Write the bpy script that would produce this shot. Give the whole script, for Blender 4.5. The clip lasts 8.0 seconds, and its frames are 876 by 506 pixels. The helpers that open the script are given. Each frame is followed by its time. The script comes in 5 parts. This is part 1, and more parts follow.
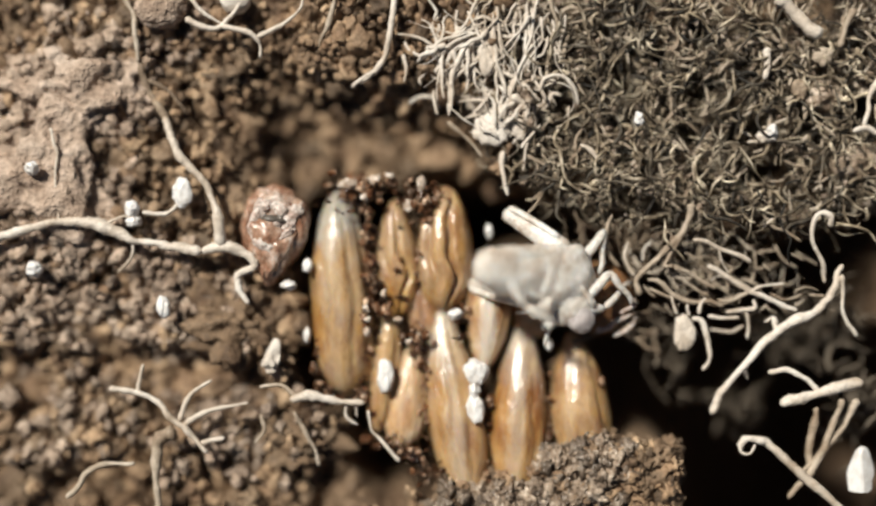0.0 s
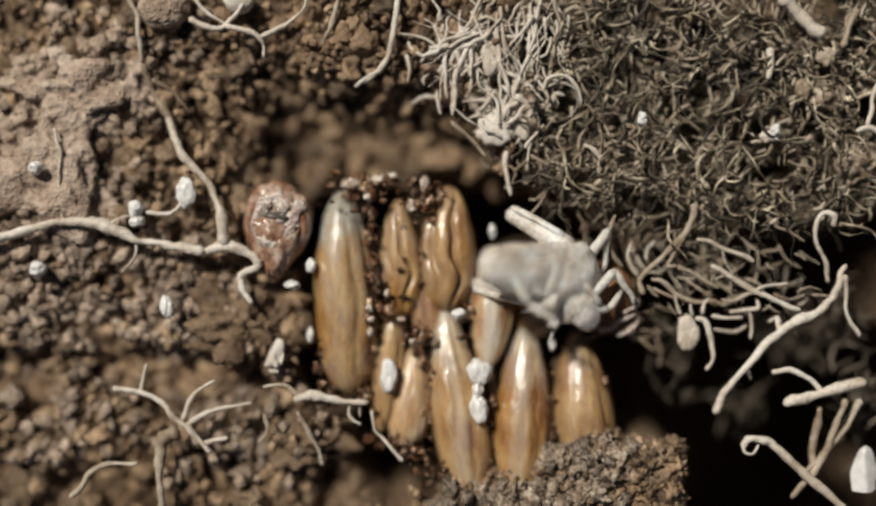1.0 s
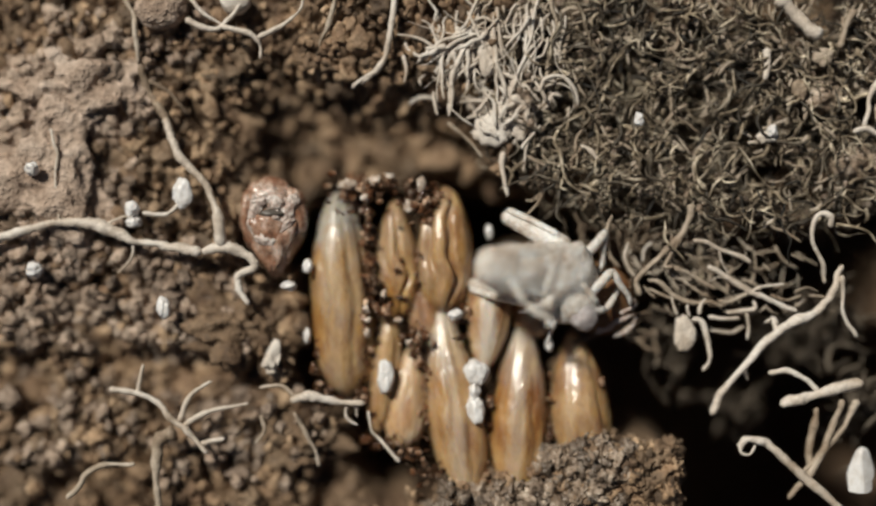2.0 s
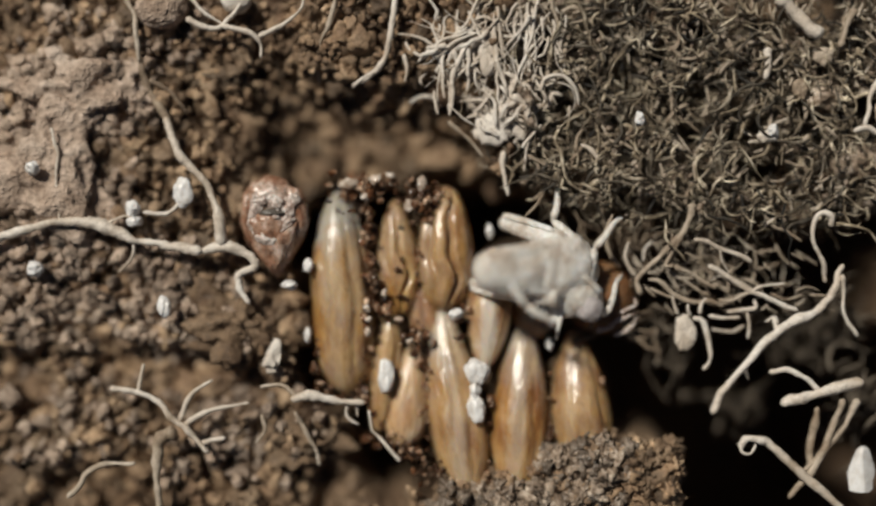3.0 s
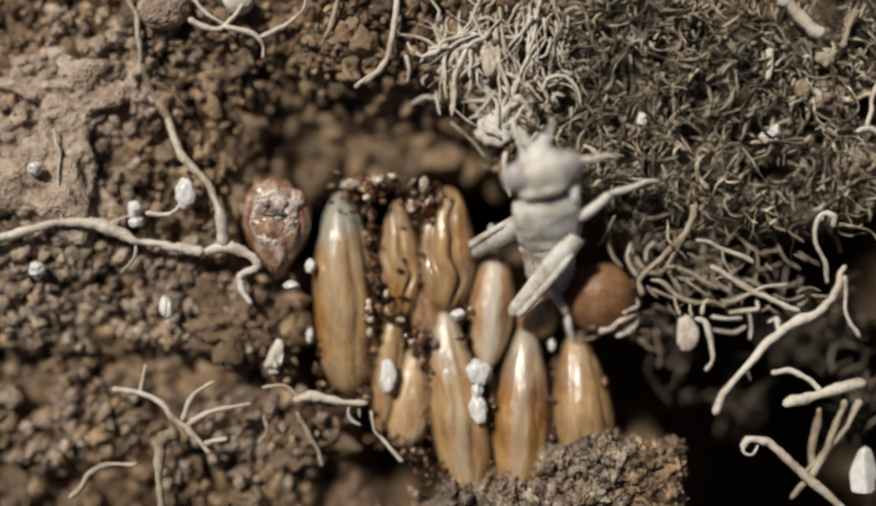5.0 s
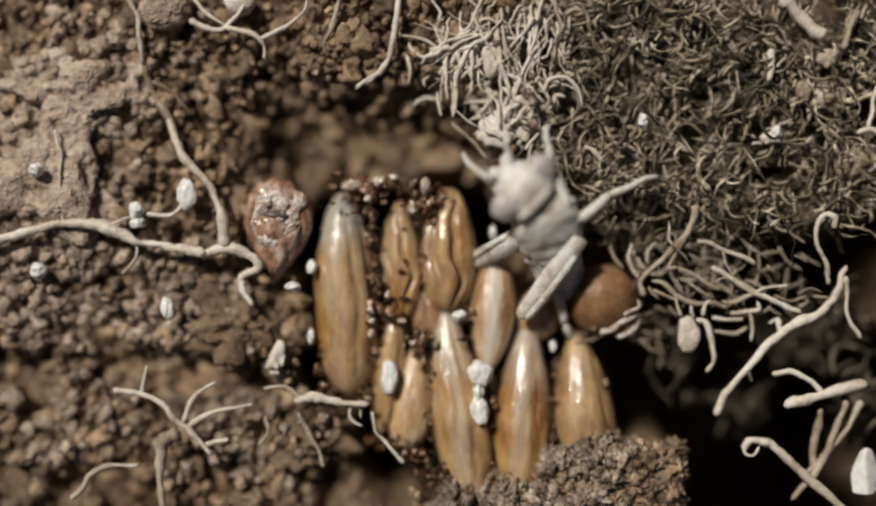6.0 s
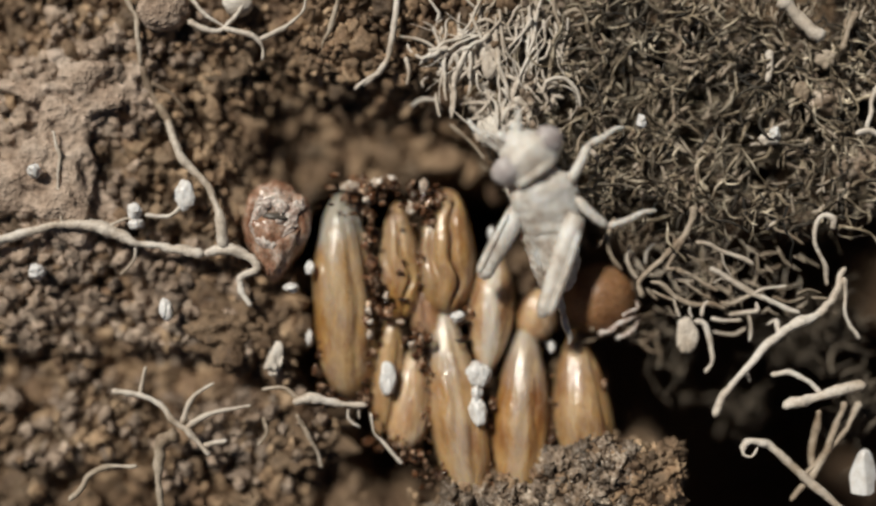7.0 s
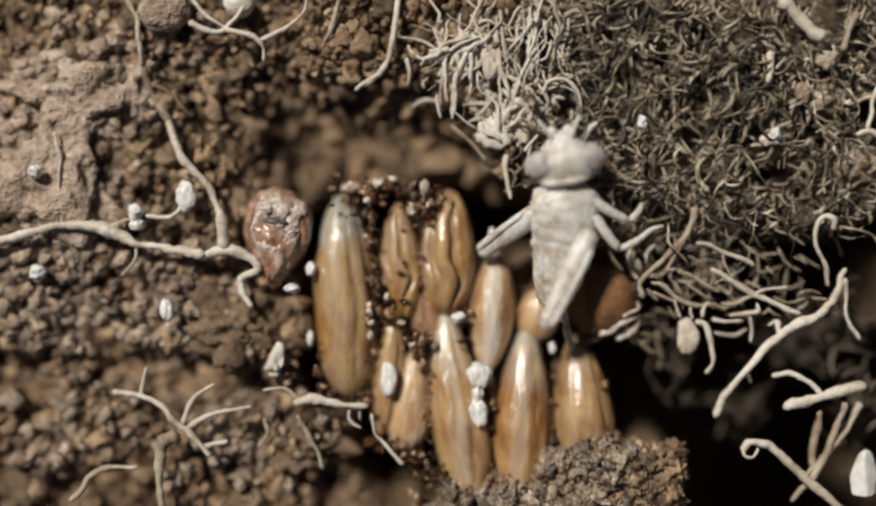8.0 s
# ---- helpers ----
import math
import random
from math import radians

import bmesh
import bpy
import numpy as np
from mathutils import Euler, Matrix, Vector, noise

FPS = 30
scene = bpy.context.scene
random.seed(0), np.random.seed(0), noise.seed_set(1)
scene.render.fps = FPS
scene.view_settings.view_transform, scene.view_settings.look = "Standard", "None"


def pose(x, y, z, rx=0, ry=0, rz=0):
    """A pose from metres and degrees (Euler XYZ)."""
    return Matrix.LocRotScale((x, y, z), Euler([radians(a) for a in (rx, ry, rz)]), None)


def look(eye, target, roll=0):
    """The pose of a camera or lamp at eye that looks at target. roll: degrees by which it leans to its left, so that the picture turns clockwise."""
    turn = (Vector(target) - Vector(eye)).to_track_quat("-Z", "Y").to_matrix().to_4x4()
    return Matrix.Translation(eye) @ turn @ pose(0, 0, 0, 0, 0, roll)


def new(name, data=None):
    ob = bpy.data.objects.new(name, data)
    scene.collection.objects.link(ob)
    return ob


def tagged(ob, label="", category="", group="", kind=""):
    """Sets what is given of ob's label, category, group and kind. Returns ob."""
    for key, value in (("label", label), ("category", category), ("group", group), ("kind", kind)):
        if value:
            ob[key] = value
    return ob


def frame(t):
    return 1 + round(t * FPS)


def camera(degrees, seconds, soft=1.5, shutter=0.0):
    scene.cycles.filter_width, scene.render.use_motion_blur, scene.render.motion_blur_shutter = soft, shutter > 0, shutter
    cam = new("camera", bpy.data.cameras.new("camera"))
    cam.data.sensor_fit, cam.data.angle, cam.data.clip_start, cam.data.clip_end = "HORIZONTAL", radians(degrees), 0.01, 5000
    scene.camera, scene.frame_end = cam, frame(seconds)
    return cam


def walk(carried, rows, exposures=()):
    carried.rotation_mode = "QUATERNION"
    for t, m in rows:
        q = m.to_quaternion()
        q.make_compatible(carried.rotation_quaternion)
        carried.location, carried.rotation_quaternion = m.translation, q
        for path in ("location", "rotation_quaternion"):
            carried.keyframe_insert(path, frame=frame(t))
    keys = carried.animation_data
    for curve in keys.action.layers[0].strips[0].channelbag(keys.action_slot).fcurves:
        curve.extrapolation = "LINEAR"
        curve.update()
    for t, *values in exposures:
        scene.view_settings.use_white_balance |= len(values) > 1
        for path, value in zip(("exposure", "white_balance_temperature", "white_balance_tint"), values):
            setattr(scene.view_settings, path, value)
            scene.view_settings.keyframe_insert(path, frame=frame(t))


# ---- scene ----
MM = 0.001          # everything is laid out in millimetres and scaled once, when a mesh is linked
EYE = 43.08         # height of the lens over the soil, mm

# ---- camera: held over the opened egg pod, looking straight down, with a little tremble ----
cam = camera(40.0, 8.0, soft=2.6)
cam.data.dof.use_dof, cam.data.dof.focus_distance, cam.data.dof.aperture_fstop = True, (EYE - 0.6) * MM, 6.4
TREMBLE = [
    (0.0, 0.057, 0.001),
    (0.5, 0.025, 0.014),
    (1.0, -0.062, -0.001),
    (1.5, 0.054, 0.032),
    (3.0, 0.032, -0.003),
    (3.5, 0.001, 0.004),
    (4.0, 0.032, -0.006),
    (4.5, -0.000, 0.000),
    (6.0, -0.088, 0.057),
    (6.5, -0.000, -0.003),
    (7.0, -0.032, 0.091),
    (7.5, -0.107, 0.032),
    (8.0, -0.060, 0.122),
]
walk(cam, [(t, pose(x * MM, y * MM, EYE * MM)) for t, x, y in TREMBLE], exposures=[(0.0, 0.26), (0.2, -0.24), (1.5, -0.24), (3.0, -0.34), (3.5, -0.34), (4.5, -0.26), (6.5, -0.32), (8.0, -0.24)])

# ---- light: one soft sun from the upper left and a dim sky ----
SUN_FROM = Vector((-0.46, 0.55, 0.8)).normalized()
world = bpy.data.worlds.new("sky")
scene.world = world
world.use_nodes = True
sky = world.node_tree.nodes.new("ShaderNodeTexSky")
sky.sky_type = "NISHITA"
sky.sun_disc = False
sky.sun_elevation = math.asin(SUN_FROM.z)
sky.sun_rotation = math.atan2(SUN_FROM.x, SUN_FROM.y)
world.node_tree.links.new(sky.outputs[0], world.node_tree.nodes["Background"].inputs[0])
world.node_tree.nodes["Background"].inputs[1].default_value = 0.014
sun = new("sun", bpy.data.lights.new("sun", "SUN"))
sun.data.energy, sun.data.angle, sun.data.color = 4.4, radians(7), (1.0, 0.955, 0.85)
sun.matrix_world = look(SUN_FROM * 2, (0, 0, 0))


# ---- noise ----
def hashed(i, j, k):
    h = (i * 374761393 + j * 668265263 + k * 2147483647 + 1274126177) & 0xFFFFFFFF
    h = ((h ^ (h >> 13)) * 1274126177) & 0xFFFFFFFF
    return ((h ^ (h >> 16)) & 0xFFFFFF) / 0xFFFFFF


def vnoise(p):
    """Smooth value noise, 0 to 1, at the rows of p."""
    p = np.asarray(p, float)
    c = np.floor(p).astype(np.int64)
    f = p - c
    f = f * f * (3 - 2 * f)
    out = 0
    for a in (0, 1):
        for b in (0, 1):
            for d in (0, 1):
                w = (f[:, 0] if a else 1 - f[:, 0]) * (f[:, 1] if b else 1 - f[:, 1]) * (f[:, 2] if d else 1 - f[:, 2])
                out = out + w * hashed(c[:, 0] + a, c[:, 1] + b, c[:, 2] + d)
    return out


def fbm(p, octaves=3):
    p = np.asarray(p, float)
    return sum(vnoise(p * 2.03 ** o + 17.3 * o) * 0.5 ** o for o in range(octaves)) / sum(0.5 ** o for o in range(octaves))


def cobbles(x, y, size, seed):
    """Rounded lumps of about that size: the height 0 to 1 of a field of domes."""
    u, v = x / size, y / size
    iu, iv = np.floor(u).astype(np.int64), np.floor(v).astype(np.int64)
    best = np.zeros_like(u)
    for a in (-1, 0, 1):
        for b in (-1, 0, 1):
            ci, cj = iu + a, iv + b
            cx = ci + 0.15 + 0.7 * hashed(ci, cj, ci * 0 + seed)
            cy = cj + 0.15 + 0.7 * hashed(ci, cj, ci * 0 + seed + 7)
            r = 0.4 + 0.4 * hashed(ci, cj, ci * 0 + seed + 13)
            d = ((u - cx) ** 2 + (v - cy) ** 2) / r ** 2
            best = np.maximum(best, r * np.sqrt(np.clip(1 - d, 0, 1)))
    return best


# ---- materials ----
def nodes_of(name):
    m = bpy.data.materials.new(name)
    m.use_nodes = True
    nt = m.node_tree
    return m, nt, nt.nodes["Principled BSDF"]


def add(nt, kind, **values):
    n = nt.nodes.new(kind)
    for k, v in values.items():
        n.inputs[k].default_value = v
    return n


def ramp_of(nt, source, colours, lo=0.3, hi=0.7):
    r = nt.nodes.new("ShaderNodeValToRGB")
    els = r.color_ramp.elements
    while len(els) < len(colours):
        els.new(0.5)
    for i, c in enumerate(colours):
        els[i].position = lo + (hi - lo) * i / (len(colours) - 1)
        els[i].color = (*c, 1)
    nt.links.new(source, r.inputs[0])
    return r.outputs[0]


def mixed(nt, a, b, fac, blend="MIX"):
    m = nt.nodes.new("ShaderNodeMix")
    m.data_type, m.blend_type = "RGBA", blend
    for sock, v in ((m.inputs[0], fac), (m.inputs[6], a), (m.inputs[7], b)):
        if isinstance(v, (int, float, tuple)):
            sock.default_value = v
        else:
            nt.links.new(v, sock)
    return m.outputs[2]


def stuff_material(name, colours, size, rough=0.9, bump=0.5, fine=0.12, island=0.0, stretch=(1, 1, 1), spec=0.5, rough_spread=0.0, grit=1.0, relief=0.4):
    """A mottled surface: two scales of noise in colour, one in relief, and a random tone for each joined piece."""
    m, nt, bsdf = nodes_of(name)
    co = nt.nodes.new("ShaderNodeTexCoord")
    mp = nt.nodes.new("ShaderNodeMapping")
    mp.inputs["Scale"].default_value = stretch
    nt.links.new(co.outputs["Object"], mp.inputs[0])
    big = add(nt, "ShaderNodeTexNoise", Scale=1000 / size, Detail=3.0, Roughness=0.6)
    small = add(nt, "ShaderNodeTexNoise", Scale=1000 / fine, Detail=2.0, Roughness=0.6)
    for n in (big, small):
        nt.links.new(mp.outputs[0], n.inputs["Vector"])
    col = ramp_of(nt, big.outputs[0], colours)
    grain = ramp_of(nt, small.outputs[0], [(1 - 0.38 * grit, 1 - 0.4 * grit, 1 - 0.42 * grit), (1 + 0.18 * grit, 1 + 0.18 * grit, 1 + 0.2 * grit)], 0.3, 0.7)
    col = mixed(nt, col, grain, 1.0, "MULTIPLY")
    if island:
        geo = nt.nodes.new("ShaderNodeNewGeometry")
        tone = ramp_of(nt, geo.outputs["Random Per Island"], [(1 - island,) * 3, (1, 0.98, 0.96), (1 + island, 1 + island, 1 + island * 0.95)], 0.0, 1.0)
        col = mixed(nt, col, tone, 1.0, "MULTIPLY")
    nt.links.new(col, bsdf.inputs["Base Color"])
    bsdf.inputs["Roughness"].default_value = rough
    bsdf.inputs["Specular IOR Level"].default_value = spec
    if rough_spread:
        mr = nt.nodes.new("ShaderNodeMapRange")
        nt.links.new(small.outputs[0], mr.inputs[0])
        mr.inputs[1].default_value, mr.inputs[2].default_value = 0.35, 0.65
        mr.inputs[3].default_value, mr.inputs[4].default_value = rough - rough_spread, rough + rough_spread
        nt.links.new(mr.outputs[0], bsdf.inputs["Roughness"])
    bp = add(nt, "ShaderNodeBump", Strength=bump, Distance=fine * relief * MM)
    nt.links.new(small.outputs[0], bp.inputs["Height"])
    nt.links.new(bp.outputs[0], bsdf.inputs["Normal"])
    return m


def soft(m, weight, radius, scale):
    b = m.node_tree.nodes["Principled BSDF"]
    b.inputs["Subsurface Weight"].default_value = weight
    b.inputs["Subsurface Radius"].default_value = radius
    b.inputs["Subsurface Scale"].default_value = scale * MM
    return m


SOIL = stuff_material("moist_soil", [(0.09, 0.05, 0.028), (0.18, 0.117, 0.069), (0.28, 0.195, 0.123)], 2.2, 0.8, 0.7, 0.24, rough_spread=0.12, relief=0.7)
CRUMB = stuff_material("soil_crumbs", [(0.14, 0.083, 0.048), (0.265, 0.178, 0.108), (0.42, 0.305, 0.2)], 1.0, 0.75, 0.7, 0.24, island=0.6, relief=0.7)
PALE_SOIL = stuff_material("pale_clay", [(0.34, 0.245, 0.18), (0.5, 0.385, 0.3), (0.6, 0.49, 0.4)], 1.6, 0.9, 1.0, 0.3, relief=0.9)
ROOT = stuff_material("rootlet_skin", [(0.25, 0.18, 0.12), (0.43, 0.35, 0.265), (0.6, 0.52, 0.425)], 1.3, 0.6, 0.6, 0.1, grit=0.5, relief=0.6)
PALE_ROOT = stuff_material("pale_rootlet_skin", [(0.46, 0.37, 0.28), (0.68, 0.6, 0.51), (0.79, 0.74, 0.67)], 1.4, 0.5, 0.6, 0.1, grit=0.45, relief=0.6)
BROWN_ROOT = stuff_material("brown_rootlet_skin", [(0.15, 0.1, 0.065), (0.28, 0.21, 0.145), (0.4, 0.32, 0.23)], 0.7, 0.7, 0.5, 0.12)
# rootlet skin darkened for the hollow: the shade there is put into the colour
SHADED_ROOT = stuff_material("shaded_rootlets", [(0.04, 0.03, 0.02), (0.12, 0.094, 0.067), (0.28, 0.23, 0.175)], 0.5, 0.7, 0.6, 0.1)
MAT = stuff_material("matted_rootlets", [(0.045, 0.032, 0.02), (0.2, 0.16, 0.11), (0.58, 0.515, 0.405)], 0.7, 0.65, 0.6, 0.12, island=0.95)
GRITTY = stuff_material("gritty_crumbs", [(0.12, 0.086, 0.06), (0.25, 0.19, 0.142), (0.48, 0.405, 0.33)], 0.5, 0.32, 0.8, 0.2, island=0.5, relief=0.9, grit=0.7)
CLAY_BITS = stuff_material("pale_clay_crumbs", [(0.25, 0.182, 0.13), (0.4, 0.305, 0.235), (0.53, 0.43, 0.345)], 1.0, 0.9, 1.0, 0.22, island=0.35, relief=0.9)
FROTH = stuff_material("dried_froth", [(0.035, 0.013, 0.006), (0.13, 0.058, 0.027), (0.55, 0.41, 0.3)], 0.3, 0.12, 0.8, 0.06, island=0.8)
WHITE = soft(stuff_material("white_grit", [(0.62, 0.58, 0.54), (0.77, 0.75, 0.73), (0.83, 0.82, 0.81)], 0.5, 0.3, 0.4, 0.1, grit=0.2), 0.2, (1, 0.9, 0.8), 0.2)
CREAMY = soft(stuff_material("cream_froth", [(0.35, 0.24, 0.17), (0.6, 0.5, 0.41), (0.76, 0.7, 0.63)], 0.3, 0.2, 0.6, 0.08), 0.2, (1, 0.8, 0.6), 0.2)
SKIN = soft(stuff_material("pale_nymph_skin", [(0.42, 0.33, 0.26), (0.69, 0.64, 0.58), (0.81, 0.79, 0.76)], 0.8, 0.34, 0.5, 0.2, grit=0.35, relief=0.7), 0.5, (1, 0.8, 0.65), 0.4)
DUSKY = soft(stuff_material("dusky_nymph_skin", [(0.34, 0.28, 0.27), (0.52, 0.47, 0.46), (0.66, 0.62, 0.61)], 0.5, 0.4, 0.4, 0.1), 0.2, (1, 0.8, 0.7), 0.3)
DARK_SKIN = stuff_material("dark_nymph_skin", [(0.05, 0.04, 0.03), (0.1, 0.085, 0.07), (0.17, 0.15, 0.13)], 0.4, 0.35, 0.5, 0.1)
BROWN_SKIN = soft(stuff_material("brown_nymph_skin", [(0.2, 0.075, 0.035), (0.42, 0.26, 0.18), (0.68, 0.57, 0.5)], 0.8, 0.25, 0.4, 0.12), 0.2, (1, 0.5, 0.35), 0.35)
FILM = soft(stuff_material("dry_membrane", [(0.4, 0.28, 0.23), (0.6, 0.5, 0.44), (0.74, 0.68, 0.63)], 0.4, 0.42, 0.5, 0.1), 0.2, (1, 0.7, 0.6), 0.25)


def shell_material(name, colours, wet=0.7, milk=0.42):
    """Egg shell: waxy amber with lengthwise brown and milky streaks, fine wrinkles and a wet film."""
    m = stuff_material(name, colours, 1.1, 0.45, 0.3, 0.16, stretch=(1.0, 0.5, 1.0), rough_spread=0.08, grit=0.2)
    nt = m.node_tree
    b = nt.nodes["Principled BSDF"]
    co = nt.nodes.new("ShaderNodeTexCoord")
    info = nt.nodes.new("ShaderNodeObjectInfo")
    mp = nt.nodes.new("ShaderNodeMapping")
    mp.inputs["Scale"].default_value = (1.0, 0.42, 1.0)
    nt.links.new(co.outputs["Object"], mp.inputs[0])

    def streaks(size, detail, rough):
        n = add(nt, "ShaderNodeTexNoise", Scale=size, Detail=detail, Roughness=rough)
        n.noise_dimensions = "4D"
        nt.links.new(mp.outputs[0], n.inputs["Vector"])
        nt.links.new(info.outputs["Random"], n.inputs["W"])
        return n.outputs[0]

    def layer(height, colour, most, lo, hi):
        where = ramp_of(nt, height, [(0, 0, 0), (most,) * 3], lo, hi)
        was = b.inputs["Base Color"].links[0].from_socket
        nt.links.new(mixed(nt, was, (*colour, 1), where), b.inputs["Base Color"])

    layer(streaks(1250.0, 6.0, 0.72), (0.19, 0.06, 0.015), 0.8, 0.47, 0.62)
    # milky streaks: translucent shell and some of its sheen, put into the colour
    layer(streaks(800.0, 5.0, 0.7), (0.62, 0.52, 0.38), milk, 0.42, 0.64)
    layer(streaks(3400.0, 4.0, 0.7), (0.12, 0.04, 0.012), 0.55, 0.58, 0.7)
    dents = streaks(2600.0, 4.0, 0.65)
    deep = add(nt, "ShaderNodeBump", Strength=0.6, Distance=0.1 * MM)
    nt.links.new(dents, deep.inputs["Height"])
    nt.links.new(b.inputs["Normal"].links[0].from_socket, deep.inputs["Normal"])
    nt.links.new(deep.outputs[0], b.inputs["Normal"])
    glint = add(nt, "ShaderNodeBump", Strength=0.45, Distance=0.045 * MM)
    nt.links.new(streaks(7000.0, 3.0, 0.6), glint.inputs["Height"])
    nt.links.new(deep.outputs[0], glint.inputs["Normal"])
    nt.links.new(glint.outputs[0], b.inputs["Coat Normal"])
    b.inputs["Coat Weight"].default_value, b.inputs["Coat Roughness"].default_value = wet, 0.16
    b.inputs["Coat IOR"].default_value = 1.6
    return soft(m, 0.3, (1, 0.5, 0.18), 0.5)


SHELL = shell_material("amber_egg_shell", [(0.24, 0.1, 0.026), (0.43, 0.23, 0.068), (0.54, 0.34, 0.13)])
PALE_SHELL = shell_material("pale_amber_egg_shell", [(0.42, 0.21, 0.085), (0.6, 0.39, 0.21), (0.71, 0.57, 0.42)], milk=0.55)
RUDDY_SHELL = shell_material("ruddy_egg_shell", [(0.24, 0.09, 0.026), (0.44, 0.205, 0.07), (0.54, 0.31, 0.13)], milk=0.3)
DULL_SHELL = soft(stuff_material("dull_brown_shell", [(0.17, 0.075, 0.032), (0.27, 0.135, 0.06), (0.33, 0.185, 0.095)], 1.2, 0.5, 0.5, 0.2, rough_spread=0.12, grit=0.5), 0.3, (1, 0.5, 0.2), 0.5)


def with_tip(m, colour, start, end, amount):
    """The shell clears towards its narrow end, unevenly. start, end: mm along the egg from its middle."""
    nt = m.node_tree
    b = nt.nodes["Principled BSDF"]
    co = nt.nodes.new("ShaderNodeTexCoord")
    xyz = nt.nodes.new("ShaderNodeSeparateXYZ")
    nt.links.new(co.outputs["Object"], xyz.inputs[0])
    wave = add(nt, "ShaderNodeTexNoise", Scale=1300.0, Detail=3.0)
    nt.links.new(co.outputs["Object"], wave.inputs["Vector"])
    sway = nt.nodes.new("ShaderNodeMath")
    sway.operation = "MULTIPLY_ADD"
    nt.links.new(wave.outputs[0], sway.inputs[0])
    sway.inputs[1].default_value = 2.4 * MM
    nt.links.new(xyz.outputs["Y"], sway.inputs[2])
    mr = nt.nodes.new("ShaderNodeMapRange")
    nt.links.new(sway.outputs[0], mr.inputs[0])
    mr.inputs[1].default_value, mr.inputs[2].default_value = (start + 1.2) * MM, (end + 1.2) * MM
    mr.inputs[3].default_value, mr.inputs[4].default_value = 0.0, amount
    was = b.inputs["Base Color"].links[0].from_socket
    nt.links.new(mixed(nt, was, (*colour, 1), mr.outputs[0]), b.inputs["Base Color"])
    return m


def with_sheen_streak(m, colour, centre, half, amount):
    """A pale, uneven streak along the egg: a highlight put into the colour, with some milky content showing through.
    centre, half: mm across the egg.
    """
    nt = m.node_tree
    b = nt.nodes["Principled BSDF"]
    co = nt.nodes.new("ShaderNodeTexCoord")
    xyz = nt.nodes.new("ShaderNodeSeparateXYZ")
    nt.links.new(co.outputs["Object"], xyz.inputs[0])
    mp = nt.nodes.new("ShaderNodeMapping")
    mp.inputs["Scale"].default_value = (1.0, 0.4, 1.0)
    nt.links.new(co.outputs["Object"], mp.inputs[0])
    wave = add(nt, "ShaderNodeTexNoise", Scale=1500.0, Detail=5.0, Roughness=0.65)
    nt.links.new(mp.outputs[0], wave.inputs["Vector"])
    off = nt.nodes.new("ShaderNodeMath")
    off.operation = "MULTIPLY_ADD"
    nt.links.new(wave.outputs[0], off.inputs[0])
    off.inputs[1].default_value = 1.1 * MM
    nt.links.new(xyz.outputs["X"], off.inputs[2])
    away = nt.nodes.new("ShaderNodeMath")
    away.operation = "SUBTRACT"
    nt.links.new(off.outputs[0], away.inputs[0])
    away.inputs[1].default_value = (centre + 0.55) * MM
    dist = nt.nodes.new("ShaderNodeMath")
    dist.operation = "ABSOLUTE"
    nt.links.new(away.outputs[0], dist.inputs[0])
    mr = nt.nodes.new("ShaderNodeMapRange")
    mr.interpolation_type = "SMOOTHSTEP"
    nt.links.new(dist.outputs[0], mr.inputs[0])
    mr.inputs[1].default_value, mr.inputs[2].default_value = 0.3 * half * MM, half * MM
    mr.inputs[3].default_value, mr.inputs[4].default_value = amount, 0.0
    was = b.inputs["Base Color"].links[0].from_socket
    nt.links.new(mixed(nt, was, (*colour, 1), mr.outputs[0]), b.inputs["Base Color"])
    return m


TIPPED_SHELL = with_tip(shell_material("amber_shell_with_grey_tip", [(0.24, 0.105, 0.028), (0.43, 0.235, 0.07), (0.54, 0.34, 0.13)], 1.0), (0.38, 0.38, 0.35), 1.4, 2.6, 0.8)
# the pale tip here partly stands for sheen, put into the colour
STREAKED_SHELL = with_tip(shell_material("amber_shell_with_pale_tip_and_sheen", [(0.26, 0.11, 0.03), (0.45, 0.24, 0.075), (0.56, 0.35, 0.145)], 0.9, 0.36), (0.49, 0.47, 0.43), 0.6, 3.0, 0.65)
# sheen along the shells, painted as pale streaks in their colour
with_sheen_streak(STREAKED_SHELL, (0.63, 0.57, 0.47), -0.15, 0.4, 0.32)
with_sheen_streak(TIPPED_SHELL, (0.55, 0.48, 0.36), -0.35, 0.4, 0.22)
with_sheen_streak(RUDDY_SHELL, (0.58, 0.42, 0.32), -0.1, 0.5, 0.2)
MILKY_SHEEN_SHELL = with_sheen_streak(shell_material("milky_amber_shell_painted_sheen", [(0.36, 0.17, 0.06), (0.52, 0.31, 0.14), (0.62, 0.44, 0.26)], 0.8, 0.3), (0.76, 0.7, 0.61), -0.02, 0.45, 0.7)


